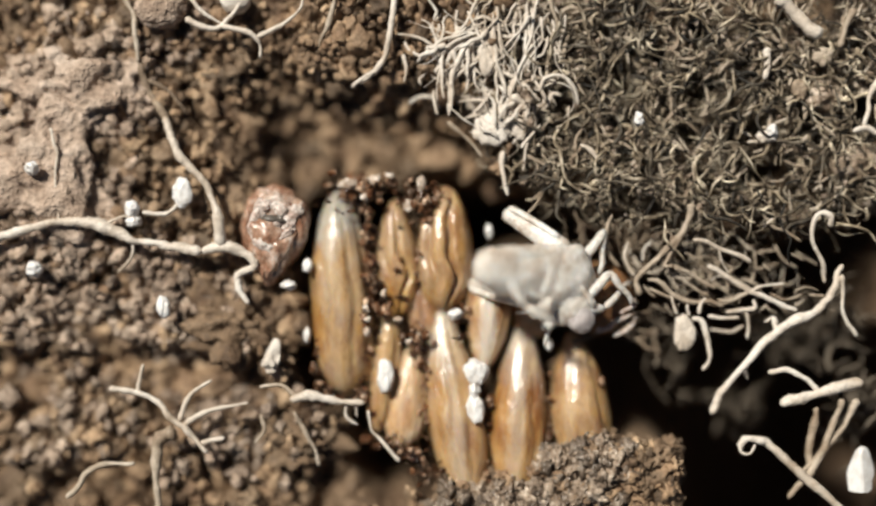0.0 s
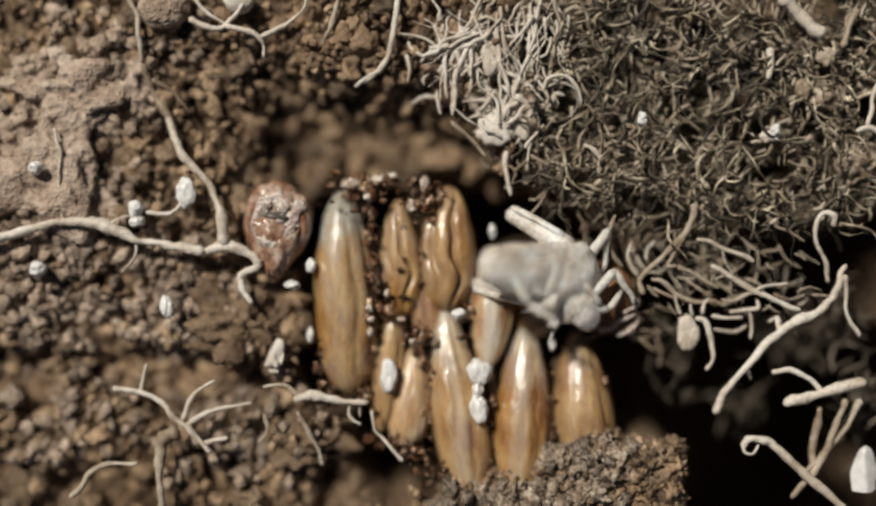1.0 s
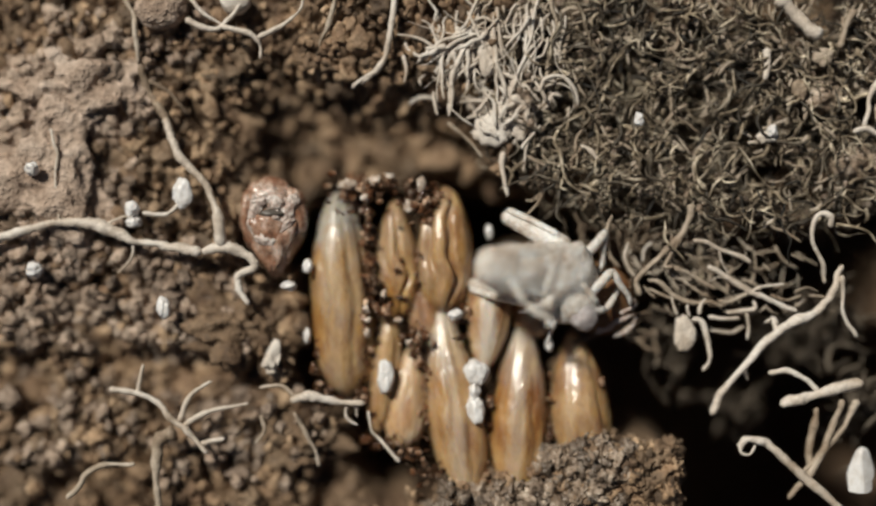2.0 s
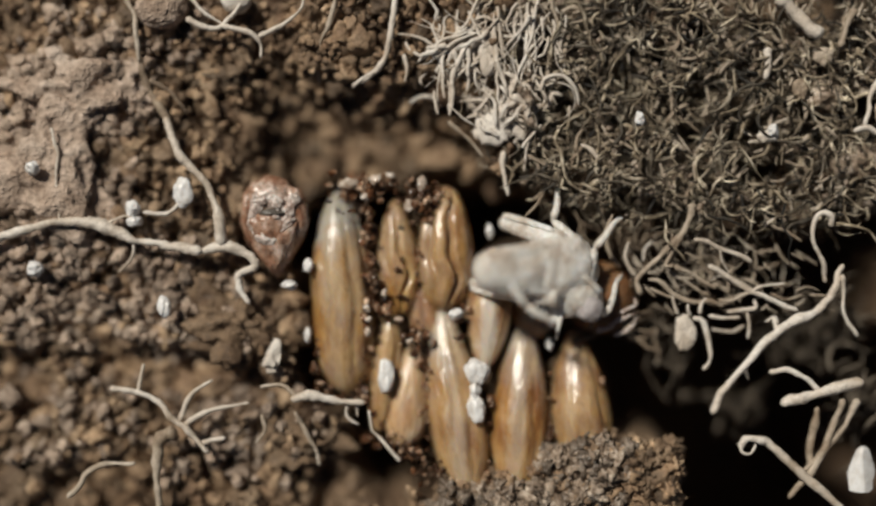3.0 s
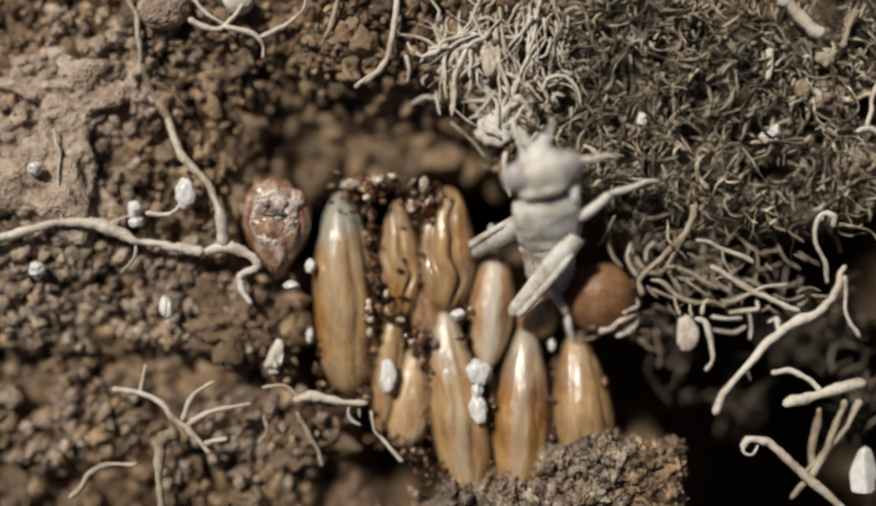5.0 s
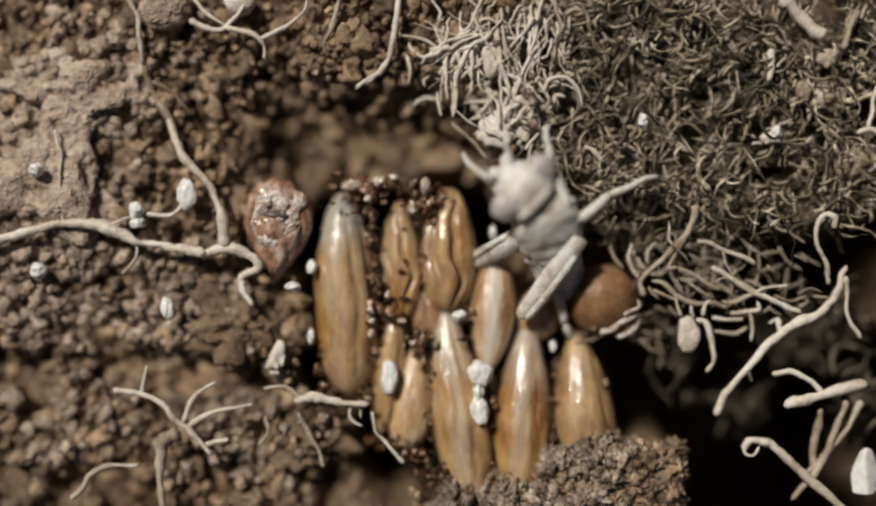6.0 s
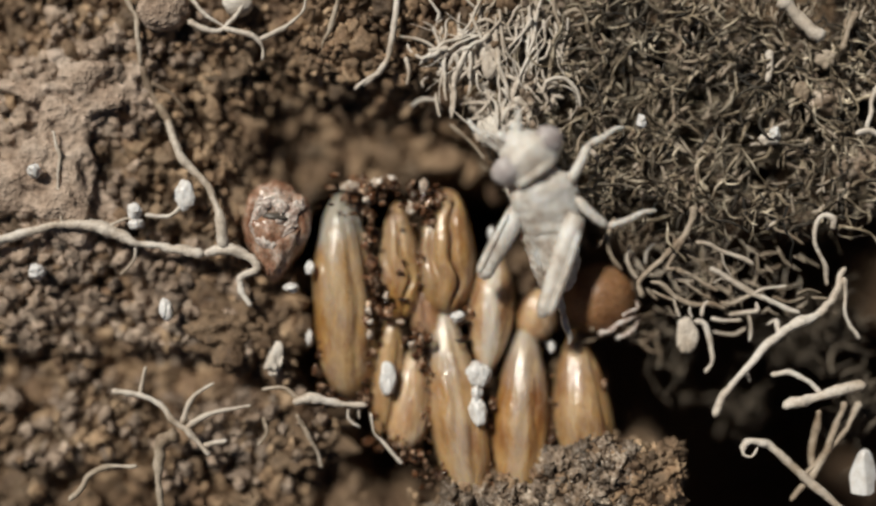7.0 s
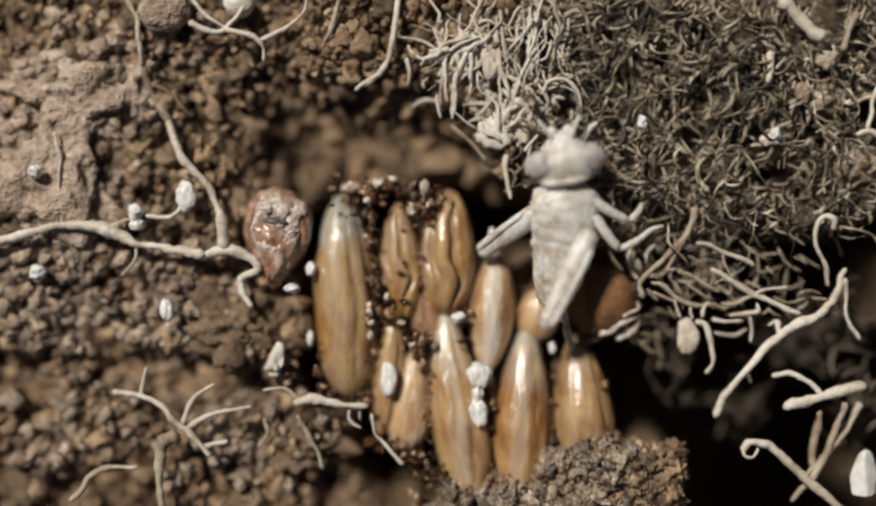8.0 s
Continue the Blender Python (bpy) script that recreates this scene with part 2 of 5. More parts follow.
# ---- meshes ----
def linked(name, geo, material, parent=None, label="", smooth=True):
    verts, faces = geo
    me = bpy.data.meshes.new(name)
    me.from_pydata((np.asarray(verts, float) * MM).tolist(), [], faces if isinstance(faces, list) else faces.tolist())
    me.validate()
    if smooth:
        me.polygons.foreach_set("use_smooth", [True] * len(me.polygons))
    me.materials.append(material)
    me.update()
    ob = new(name, me)
    if parent:
        ob.parent = parent
    return tagged(ob, label)


def part(name, geo, material, parent, label="", m=None):
    ob = linked(name, geo, material, parent, label)
    if m is not None:
        ob.matrix_basis = m
    return ob


def joined(geos):
    vs, fs, n = [], [], 0
    for v, f in geos:
        vs.append(np.asarray(v, float))
        fs.extend([[i + n for i in q] for q in f])
        n += len(v)
    return np.concatenate(vs), fs


def spline(points, n):
    """n points along a smooth curve through the points."""
    p = np.asarray(points, float)
    p = np.vstack([2 * p[0] - p[1], p, 2 * p[-1] - p[-2]])
    out = []
    for s in np.linspace(0, len(p) - 3 - 1e-6, n):
        i = int(s)
        t = s - i
        a, b, c, d = p[i:i + 4]
        out.append(0.5 * (2 * b + (c - a) * t + (2 * a - 5 * b + 4 * c - d) * t * t + (3 * b - a - 3 * c + d) * t ** 3))
    return np.array(out)


def tube(points, r0, r1=None, sides=8, seed=0.0, rough=0.14, step=0.16, flat=1.0, wiggle=0.0, knobs=0.0):
    """A tapered, slightly knobbly tube with rounded ends along a curve."""
    r1 = r0 if r1 is None else r1
    p = np.asarray(points, float)
    length = np.linalg.norm(np.diff(p, axis=0), axis=1).sum()
    n = int(max(6, min(110, length / step)))
    c = spline(p, n)
    if wiggle:
        s = np.linspace(0, length, n) * 1.9
        for k in range(3):
            c[:, k] += wiggle * (vnoise(np.stack([s, s * 0 + seed * 3.1, s * 0 + 5.7 * k], 1)) - 0.5)
    t = np.gradient(c, axis=0)
    t /= np.linalg.norm(t, axis=1)[:, None] + 1e-9
    up = np.tile([0.03, 0.02, 1.0], (n, 1))
    a = np.cross(t, up)
    a /= np.linalg.norm(a, axis=1)[:, None] + 1e-9
    b = np.cross(a, t)
    s = np.linspace(0, 1, n)
    r = (r0 + (r1 - r0) * s) * (1 + rough * 2 * (fbm(np.stack([s * length * 1.3, s * 0 + seed, s * 0], 1), 2) - 0.5))
    r[0] *= 0.55
    r[-1] *= 0.55
    th = np.linspace(0, 2 * math.pi, sides, endpoint=False)
    ring = c[:, None] + (a[:, None] * np.cos(th)[None, :, None] + b[:, None] * np.sin(th)[None, :, None] * flat) * r[:, None, None]
    if knobs:
        bark = fbm(ring.reshape(-1, 3) * 5.5 + seed, 3).reshape(n, sides) - 0.5
        ring = c[:, None] + (ring - c[:, None]) * (1 + 2 * knobs * bark)[:, :, None]
    verts = np.vstack([ring.reshape(-1, 3), c[0] - t[0] * r[0] * 0.6, c[-1] + t[-1] * r[-1] * 0.6])
    faces = []
    for i in range(n - 1):
        for j in range(sides):
            k = (j + 1) % sides
            faces.append([i * sides + j, i * sides + k, (i + 1) * sides + k, (i + 1) * sides + j])
    e = n * sides
    for j in range(sides):
        k = (j + 1) % sides
        faces.append([e, k, j])
        faces.append([e + 1, e - sides + j, e - sides + k])
    return verts, faces


def ico(level):
    bm = bmesh.new()
    bmesh.ops.create_icosphere(bm, subdivisions=level, radius=1)
    v = np.array([x.co[:] for x in bm.verts])
    f = [[x.index for x in q.verts] for q in bm.faces]
    bm.free()
    return v, f


BALL = {k: ico(k) for k in (1, 2, 3, 4, 5)}


def lump(centre, radii, seed=0.0, rough=0.35, level=3, scale=1.4, facet=0.0):
    """An irregular clod, grain or swelling."""
    v, f = BALL[level]
    d = fbm(v * scale + seed * 7.77 + 31.0, 3) - 0.5
    w = v * (1 + 2 * rough * d)[:, None]
    if facet:
        rng = np.random.default_rng(int(seed * 1000) + 5)
        for _ in range(7):
            nrm = rng.normal(size=3)
            nrm /= np.linalg.norm(nrm)
            over = np.clip(w @ nrm - (1 - facet), 0, None)
            w = w - over[:, None] * nrm * 0.9
    return w * np.asarray(radii, float) + np.asarray(centre, float), f


# ---- the ground ----
PIT = [((-3.44, 1.05), 1.5), ((-3.56, -1.35), 1.5), ((-3.44, -3.95), 1.6), ((-1.68, 0.65), 2.0), ((0.12, 0.65), 2.0), ((-1.28, -2.15), 2.6),
       ((-1.40, -5.15), 1.5), ((0.32, -6.15), 2.2), ((1.12, -7.55), 2.0), ((1.82, 1.05), 1.5), ((3.52, -0.15), 2.2), ((3.12, -3.75), 3.0),
       ((2.92, -6.75), 2.4), ((5.32, -1.55), 2.1), ((5.32, -4.55), 2.5), ((6.92, -3.75), 1.5), ((7.92, -5.35), 1.5), ((9.12, -6.75), 1.5),
       ((9.62, -8.35), 1.7), ((-0.90, -7.35), 1.0), ((-5.78, 0.85), 1.15), ((10.32, -4.15), 1.0), ((8.92, -4.75), 1.4), ((10.12, -8.15), 1.6)]
BED = [((-3.44, -1.35), 1.3), ((-3.44, -3.35), 1.3), ((-0.88, 0.05), 1.6), ((-1.08, -3.95), 1.8), ((0.92, -5.35), 1.6), ((2.92, -5.35), 1.8), ((3.52, -1.35), 1.9), ((5.12, -4.95), 1.5), ((5.72, -1.95), 1.3)]
HEAP = [((6.02, -8.39), 1.9), ((7.52, -8.07), 1.4), ((3.92, -8.75), 1.6), ((1.52, -9.15), 1.6)]


def smooth(e0, e1, v):
    t = np.clip((v - e0) / (e1 - e0), 0, 1)
    return t * t * (3 - 2 * t)


def land(x, y):
    """The lie of the ground without its crumbs, mm."""
    z = 0.25 * (fbm(np.stack([x * 0.22, y * 0.22, x * 0 + 3], 1), 2) - 0.5)
    z = z - 2.6 * smooth(7.2, 3.6, y + 0.06 * x) * smooth(-7.6, -5.0, x) * smooth(2.4, 1.2, x) * smooth(0.3, 1.6, y)   # slope down to the pod
    z = z - 0.6 * smooth(-4.0, -6.0, x)
    z = z - 0.4 * smooth(-5.5, -12.0, x) * smooth(1.5, -5.5, y)                        # the soil falls away on this side
    z = z - 1.3 * np.exp(-((x + 3.9) / 2.0) ** 2 - ((y + 8.9) / 1.7) ** 2)
    z = z - 6.0 * np.exp(-((x + 2.3 + 0.6 * (y + 7.9)) / 0.55) ** 2 - ((y + 7.9) / 1.1) ** 2)
    holes = smooth(0.5, 0.36, fbm(np.stack([x * 0.75, y * 0.75, x * 0 + 33], 1), 2))
    z = z - 0.9 * holes * smooth(1.0, -4.5, y) * smooth(-3.0, -5.0, x)               # gaps between the clods there
    gaps = smooth(0.52, 0.42, fbm(np.stack([x * 1.9, y * 1.9, x * 0 + 21], 1), 2))
    z = z - (2.0 + 8.0 * gaps) * smooth(2.3, 4.2, x) * smooth(-0.5, 1.5, y)                          # under the root mat
    edge = 1.2 * (fbm(np.stack([x * 0.5, y * 0.5, x * 0 + 8], 1), 2) - 0.5)
    z = z - 40.0 * smooth(6.5, 7.4, x + 0.15 * y + edge) * smooth(0.9, 0.1, y + edge) * smooth(17.2, 16.2, x + edge - 9 * smooth(-2.6, -3.6, y))   # deep hollow under the broken rootlets
    z = z - 6.0 * np.exp(-((x - 4.3) / 0.5) ** 2 - ((y - 5.55) / 0.45) ** 2)               # a hole in the mat
    wob = 0.5 * (fbm(np.stack([x * 0.9, y * 0.9, x * 0], 1), 2) - 0.5)
    pit = np.zeros_like(x)
    for (cx, cy), r in PIT:
        pit = np.maximum(pit, smooth(r + 0.35, r - 0.55, np.hypot(x - cx, y - cy) + wob))
    bed = np.zeros_like(x)
    for (cx, cy), r in BED:
        bed = np.maximum(bed, smooth(r + 0.3, r - 0.3, np.hypot(x - cx, y - cy)))
    z = z * (1 - pit) + pit * (-40.0 + 38.5 * bed)
    for (cx, cy), r in HEAP:
        z = np.maximum(z, -0.9 + 0.75 * (1 - np.minimum(np.hypot(x - cx, y - cy) / r, 3) ** 30))
    return z * smooth(45.0, 24.0, np.hypot(x, y))


def ground():
    def line(half, step):
        core = np.arange(-half, half + step, step)
        far = half * 1.0 + np.cumsum(step * 1.42 ** np.arange(1, 38))
        return np.concatenate([-far[::-1], core, far])
    xs, ys = line(17.5, 0.09), line(10.8, 0.09)
    X, Y = np.meshgrid(xs, ys)
    x, y = X.ravel(), Y.ravel()
    near = smooth(60.0, 20.0, np.hypot(x, y))
    z = land(x, y)
    wx = x + 0.7 * (fbm(np.stack([x * 1.6, y * 1.6, x * 0 + 4], 1), 3) - 0.5)
    wy = y + 0.7 * (fbm(np.stack([x * 1.6, y * 1.6, x * 0 + 9], 1), 3) - 0.5)
    z = z + near * (0.62 * cobbles(wx, wy, 1.05, 3) + 0.42 * cobbles(wx, wy, 0.5, 11) + 0.5 * (fbm(np.stack([x * 2.2, y * 2.2, x * 0], 1), 4) - 0.5) - 0.55)
    nx, ny = len(xs), len(ys)
    i = np.arange(nx * ny).reshape(ny, nx)
    faces = np.stack([i[:-1, :-1], i[:-1, 1:], i[1:, 1:], i[1:, :-1]], -1).reshape(-1, 4)
    ob = linked("ground", (np.stack([x, y, z], 1), faces), SOIL)
    return tagged(ob, "dark moist crumbly brown soil opened around an egg pod", "soil", kind="structure")


ground()


# ---- soil crumbs, uncountable ----
def crumbs():
    rng = np.random.default_rng(4)
    kinds = {lv: [(v, np.array(f)) for v, f in (lump((0, 0, 0), (1, 1, 1), 3.1 * k + 1, 1.2, lv, 1.9, 0.25) for k in range(14))] for lv in (2, 3)}
    made = []
    for k in range(16):
        arm = rng.normal(size=(3, 3)) * 0.5
        v, f = joined([lump(a, rng.uniform(0.45, 0.8, 3), 9.7 * k + i, 1.1, 2, 1.9, 0.25) for i, a in enumerate(arm)])
        made.append((v, np.array(f)))
    kinds[4] = made
    n_all = 6800
    X, Y = rng.uniform(-17, 17, n_all), rng.uniform(-10.3, 10.3, n_all)
    Z = land(X, Y)
    right = smooth(1.5, 3.5, X) * smooth(-0.5, 1.5, Y)
    clay = np.exp(-((X + 13.8) / 2.6) ** 2 - ((Y - 4.0) / 2.6) ** 2)
    vs, fs, n = [], [], 0
    for x, y, z, right_k, clay_k in zip(X, Y, Z, right, clay):
        if z < -3.2 or (z < -0.9 and y < 2.2 and x > -4.6) or rng.random() < 0.6 * right_k + 0.8 * clay_k:
            continue
        r = rng.choice([0.1, 0.15, 0.21, 0.28, 0.42], p=[0.1, 0.28, 0.34, 0.22, 0.06]) * rng.uniform(0.8, 1.3)
        if z < -1.2:
            r *= 1.3
        v, f = kinds[3 if r > 0.3 else 4 if r > 0.17 else 2][rng.integers(14)]
        e = Euler(rng.uniform(0, 6.28, 3)).to_matrix()
        w = ((v * (r * rng.uniform(0.75, 1.3, 3))) @ np.array(e).T) * (1, 1, 0.8) + (x, y, z + rng.uniform(-0.15, 0.2) + 0.05)
        vs.append(w)
        fs.append(f + n)
        n += len(v)
    ob = linked("soil_crumbs", (np.vstack(vs), np.vstack(fs)), CRUMB)
    tagged(ob, "loose brown soil crumbs scattered over the ground", "soil", kind="stuff")


crumbs()


# ---- matted fine rootlets ----
def root_mat():
    rng = np.random.default_rng(9)
    geos = []
    n_all = 13000
    X, Y = rng.uniform(1.0, 16.8, n_all), rng.uniform(-4.0, 10.0, n_all)
    Z = land(X, Y)
    keep = smooth(1.2, 3.6, X + 0.12 * (Y - 5)) * smooth(0.2, 2.0, Y + 0.06 * (X - 8)) + 0.12 * smooth(13, 14, X)
    loose = smooth(2.3, 4.2, X) * smooth(-0.5, 1.5, Y)
    keep = keep * (1 - 0.95 * np.exp(-((X - 4.3) / 0.75) ** 2 - ((Y - 5.55) / 0.7) ** 2))
    keep = keep * (1 - 0.3 * smooth(11.5, 14.5, X)) * (0.12 + 0.78 * smooth(0.42, 0.58, fbm(np.stack([X * 1.9, Y * 1.9, X * 0 + 21], 1), 2)))
    for k in range(n_all):
        x, y, z = X[k], Y[k], Z[k]
        if rng.random() > keep[k] or z < (-11.0 if loose[k] > 0.9 else -3.0):
            continue
        a = rng.uniform(0, 6.28)
        L = rng.choice([0.35, 0.65, 1.1, 1.9], p=[0.3, 0.36, 0.24, 0.1]) * rng.uniform(0.8, 1.2)
        bend = rng.normal() * 0.3
        pts, q = [], np.array([x, y, max(z, -2.3) + 0.15 + (0.2 + 2.3 * loose[k]) * rng.random() ** 0.5])
        for i in range(6):
            pts.append(q)
            q = q + np.array([math.cos(a), math.sin(a), rng.uniform(-0.45, 0.35)]) * L / 5
            a += bend * 0.6 + rng.uniform(-0.6, 0.6)
        r = rng.choice([0.032, 0.048, 0.066, 0.092], p=[0.24, 0.4, 0.28, 0.08])
        geos.append(tube(pts, r, r * 0.5, 5, k * 0.37, 0.6, 0.15, wiggle=0.16, knobs=0.5))
    ob = linked("matted_rootlets", joined(geos), MAT)
    tagged(ob, "dense mat of fine tan and brown rootlets over soil", "roots", kind="stuff")


root_mat()


def bits(name, spots, material, label, seed, sizes, low, high, level=2, facet=0.3):
    """Small angular crumbs over patches of ground. spots: middle, half width, half depth, how many."""
    rng = np.random.default_rng(seed)
    kinds = [lump((0, 0, 0), (1, 1, 1), 5.3 * k + 2, 1.5, level, 2.6, facet) for k in range(12)]
    geos = []
    for (cx, cy), sx, sy, n in spots:
        X, Y = cx + rng.uniform(-1, 1, n) * sx, cy + rng.uniform(-1, 1, n) * sy
        for x, y, z in zip(X, Y, land(X, Y)):
            if z < -3:
                continue
            v, f = kinds[rng.integers(12)]
            r = rng.uniform(*sizes) * rng.uniform(0.7, 1.3, 3)
            geos.append(((v * r) @ np.array(Euler(rng.uniform(0, 6.28, 3)).to_matrix()).T + (x, y, z + rng.uniform(low, high)), f))
    return tagged(linked(name, joined(geos), material), label, "soil", kind="stuff")


bits("mat_crumbs", [((9.32, 5.25), 6.4, 4.0, 2600), ((11.32, 7.85), 4.2, 1.3, 500)], GRITTY, "brown crumbs caught in the root mat", 71, (0.05, 0.16), 0.6, 2.2)
bits("clay_crumbs", [((-13.48, 3.85), 2.6, 3.0, 260), ((-12.68, 6.05), 2.6, 1.6, 140), ((-14.28, -1.35), 1.8, 2.2, 150), ((-12.28, -0.95), 3.4, 2.0, 230), ((-9.08, -2.15), 2.0, 1.4, 110), ((-11.0, -5.2), 4.5, 2.4, 170), ((-7.0, -6.3), 3.0, 2.2, 120), ((-11.08, 7.85), 3.0, 1.0, 80)], CLAY_BITS, "pale pinkish-grey clay crumbs on the soil", 73, (0.1, 0.36), 0.0, 0.45)
bits("soil_heap_crumbs", [((6.9, -7.95), 1.7, 1.1, 130), ((5.6, -8.5), 1.6, 0.6, 50)], CRUMB, "brown moist crumbs heaped below the eggs", 74, (0.12, 0.36), -0.15, 0.4, 3, 0.0)
bits("gritty_crumbs", [((5.3, -7.75), 1.6, 1.1, 170), ((3.52, -8.85), 1.6, 0.6, 70), ((1.32, -8.95), 1.8, 0.5, 60), ((5.12, -6.95), 1.2, 0.4, 40)], GRITTY, "grey gritty glistening crumbs heaped against the eggs", 72, (0.1, 0.34), -0.1, 0.6, 3, 0.0)


# ---- single rootlets ----
def rootlet(points, width, material, label, branches=(), tip=0.7, group="rootlets on the soil", wiggle=0.16):
    seed = points[0][0] * 1.7 + points[0][1]
    ob = linked("rootlet", tube(points, width / 2, width / 2 * tip, 10, seed, 0.55, 0.075, wiggle=wiggle, knobs=0.42), material)
    tagged(ob, label, "root", group)
    for pts, w in branches:
        part("branch", tube(pts, w / 2, w / 2 * 0.7, 8, seed + 3, 0.55, 0.075, wiggle=0.14, knobs=0.42), material, ob)
    return ob


rootlet([(-16.13, 0.41, 0.40), (-14.35, 0.88, 0.40), (-13.16, 1.12, 0.40), (-11.77, 0.92, 0.40), (-10.68, 0.41, 0.40), (-9.59, 0.29, 0.40), (-8.30, 0.05, 0.40)], 0.42, PALE_ROOT, "long pale cream branching root lying on brown soil",
        [([(-10.68, 0.41, 0.40), (-10.86, -0.15, 0.30), (-11.35, -0.69, 0.20)], 0.2), ([(-13.32, 1.12, 0.40), (-13.50, 2.23, 0.37), (-13.49, 3.62, 0.33), (-13.70, 4.42, 0.30)], 0.15), ([(-11.67, 1.00, 0.40), (-11.08, 1.32, 0.40), (-10.74, 1.20, 0.40)], 0.16)])
rootlet([(-11.19, 9.25, 0.00), (-10.86, 8.6, 0.15), (-10.74, 7.7, 0.25), (-10.65, 6.75, 0.05)], 0.2, ROOT, "tan rootlet dipping into soil crumbs")
rootlet([(-10.66, 6.8, -0.05), (-10.2, 5.75, -0.15), (-9.6, 4.7, 0.0), (-9.3, 3.9, 0.2)], 0.24, BROWN_ROOT, "brown rootlet half sunk in the soil", [([(-10.3, 6.2, -0.05), (-9.5, 5.71, -0.10), (-9.04, 5.03, -0.20)], 0.15)], tip=1.3)
rootlet([(-9.7, 4.8, 0.1), (-9.35, 3.9, 0.35), (-8.80, 3.1, 0.45), (-8.17, 2.42, 0.5), (-7.8, 1.53, 0.5), (-7.62, 0.25, 0.45)], 0.27, PALE_ROOT, "stout pale rootlet trailing down over soil crumbs", tip=1.25)
rootlet([(-8.40, 0.09, 0.40), (-7.57, 0.25, 0.40), (-6.82, -0.05, 0.40), (-6.46, -0.45, 0.40), (-6.97, -0.74, 0.40), (-7.11, -1.24, 0.40), (-6.68, -1.77, 0.40)], 0.36, PALE_ROOT, "pale hooked root end beside the pod")
rootlet([(-10.42, 1.44, 0.40), (-9.69, 1.36, 0.40), (-9.29, 1.63, 0.40), (-9.07, 2.03, 0.40)], 0.15, PALE_ROOT, "short pale thread of root beside white grit")
rootlet([(-8.88, 8.29, 0.50), (-8.38, 8.02, 0.50), (-7.59, 8.06, 0.50), (-7.20, 8.45, 0.50), (-6.84, 9.04, 0.50)], 0.18, PALE_ROOT, "pale curved rootlet on soil", [([(-7.57, 8.00, 0.60), (-6.59, 7.71, 0.57), (-6.28, 7.40, 0.53), (-6.23, 6.89, 0.50)], 0.18), ([(-6.37, 7.60, 0.50), (-5.61, 7.96, 0.50), (-4.86, 8.59, 0.50), (-4.67, 9.18, 0.50)], 0.16), ([(-8.78, 9.14, 0.50), (-8.34, 8.55, 0.50), (-7.59, 8.06, 0.50)], 0.14)])
rootlet([(-3.59, 9.16, 0.60), (-3.92, 7.98, 0.40), (-4.28, 7.05, 0.00), (-4.26, 6.09, -0.60)], 0.18, ROOT, "thin tan rootlet hanging over the hollow")
rootlet([(-1.42, 9.14, 0.70), (-1.66, 7.74, 0.60), (-1.86, 6.81, 0.50), (-2.42, 6.35, 0.30), (-2.97, 5.92, 0.10)], 0.22, PALE_ROOT, "pale rootlet with a forked end", [([(-2.22, 6.48, 0.30), (-2.47, 6.22, 0.20), (-2.67, 6.04, 0.10)], 0.16)])
rootlet([(-1.19, 7.04, 0.30), (-1.11, 6.60, 0.30), (-1.15, 6.11, 0.30)], 0.13, PALE_ROOT, "short pale root stub")
rootlet([(3.59, 9.16, 0.60), (3.32, 7.56, 0.53), (2.99, 6.58, 0.47), (2.60, 5.60, 0.40)], 0.13, PALE_ROOT, "pale rootlet in a tangle above the pod", [([(4.35, 8.51, 0.50), (3.97, 8.94, 0.50), (3.68, 9.18, 0.50)], 0.13)])
rootlet([(1.98, 8.55, 0.50), (2.10, 7.17, 0.50), (2.25, 6.38, 0.50), (2.41, 5.62, 0.50)], 0.15, PALE_ROOT, "pale upright rootlet in a tangle", [([(1.06, 8.53, 0.60), (1.46, 7.74, 0.60), (1.89, 6.95, 0.60)], 0.14)])
rootlet([(1.07, 7.40, 0.50), (0.59, 6.38, 0.50), (0.51, 5.49, 0.50), (0.43, 4.89, 0.50)], 0.17, PALE_ROOT, "thick pale rootlet in a tangle", [([(0.32, 7.36, 0.50), (0.16, 6.38, 0.50), (0.24, 5.49, 0.50)], 0.13), ([(-0.08, 5.80, 0.40), (0.00, 4.90, 0.40)], 0.14)])
rootlet([(-0.57, 6.91, 0.60), (0.02, 7.31, 0.60), (-0.28, 8.10, 0.60)], 0.13, PALE_ROOT, "pale bent root fragment", [([(-0.08, 7.31, 0.60), (0.32, 7.54, 0.60), (1.10, 7.70, 0.60)], 0.14)])
rootlet([(2.99, 5.99, 0.40), (3.41, 5.20, 0.40), (3.45, 4.51, 0.40), (3.17, 3.81, 0.40), (3.05, 2.90, 0.40)], 0.13, PALE_ROOT, "white rootlet hanging to the pod's edge", [([(3.49, 5.80, 0.40), (4.28, 6.03, 0.40), (4.87, 5.80, 0.40)], 0.10)])
rootlet([(2.30, 3.62, 0.30), (2.42, 2.83, 0.30), (2.54, 2.00, 0.30)], 0.26, PALE_ROOT, "stout white root end beside the pod")
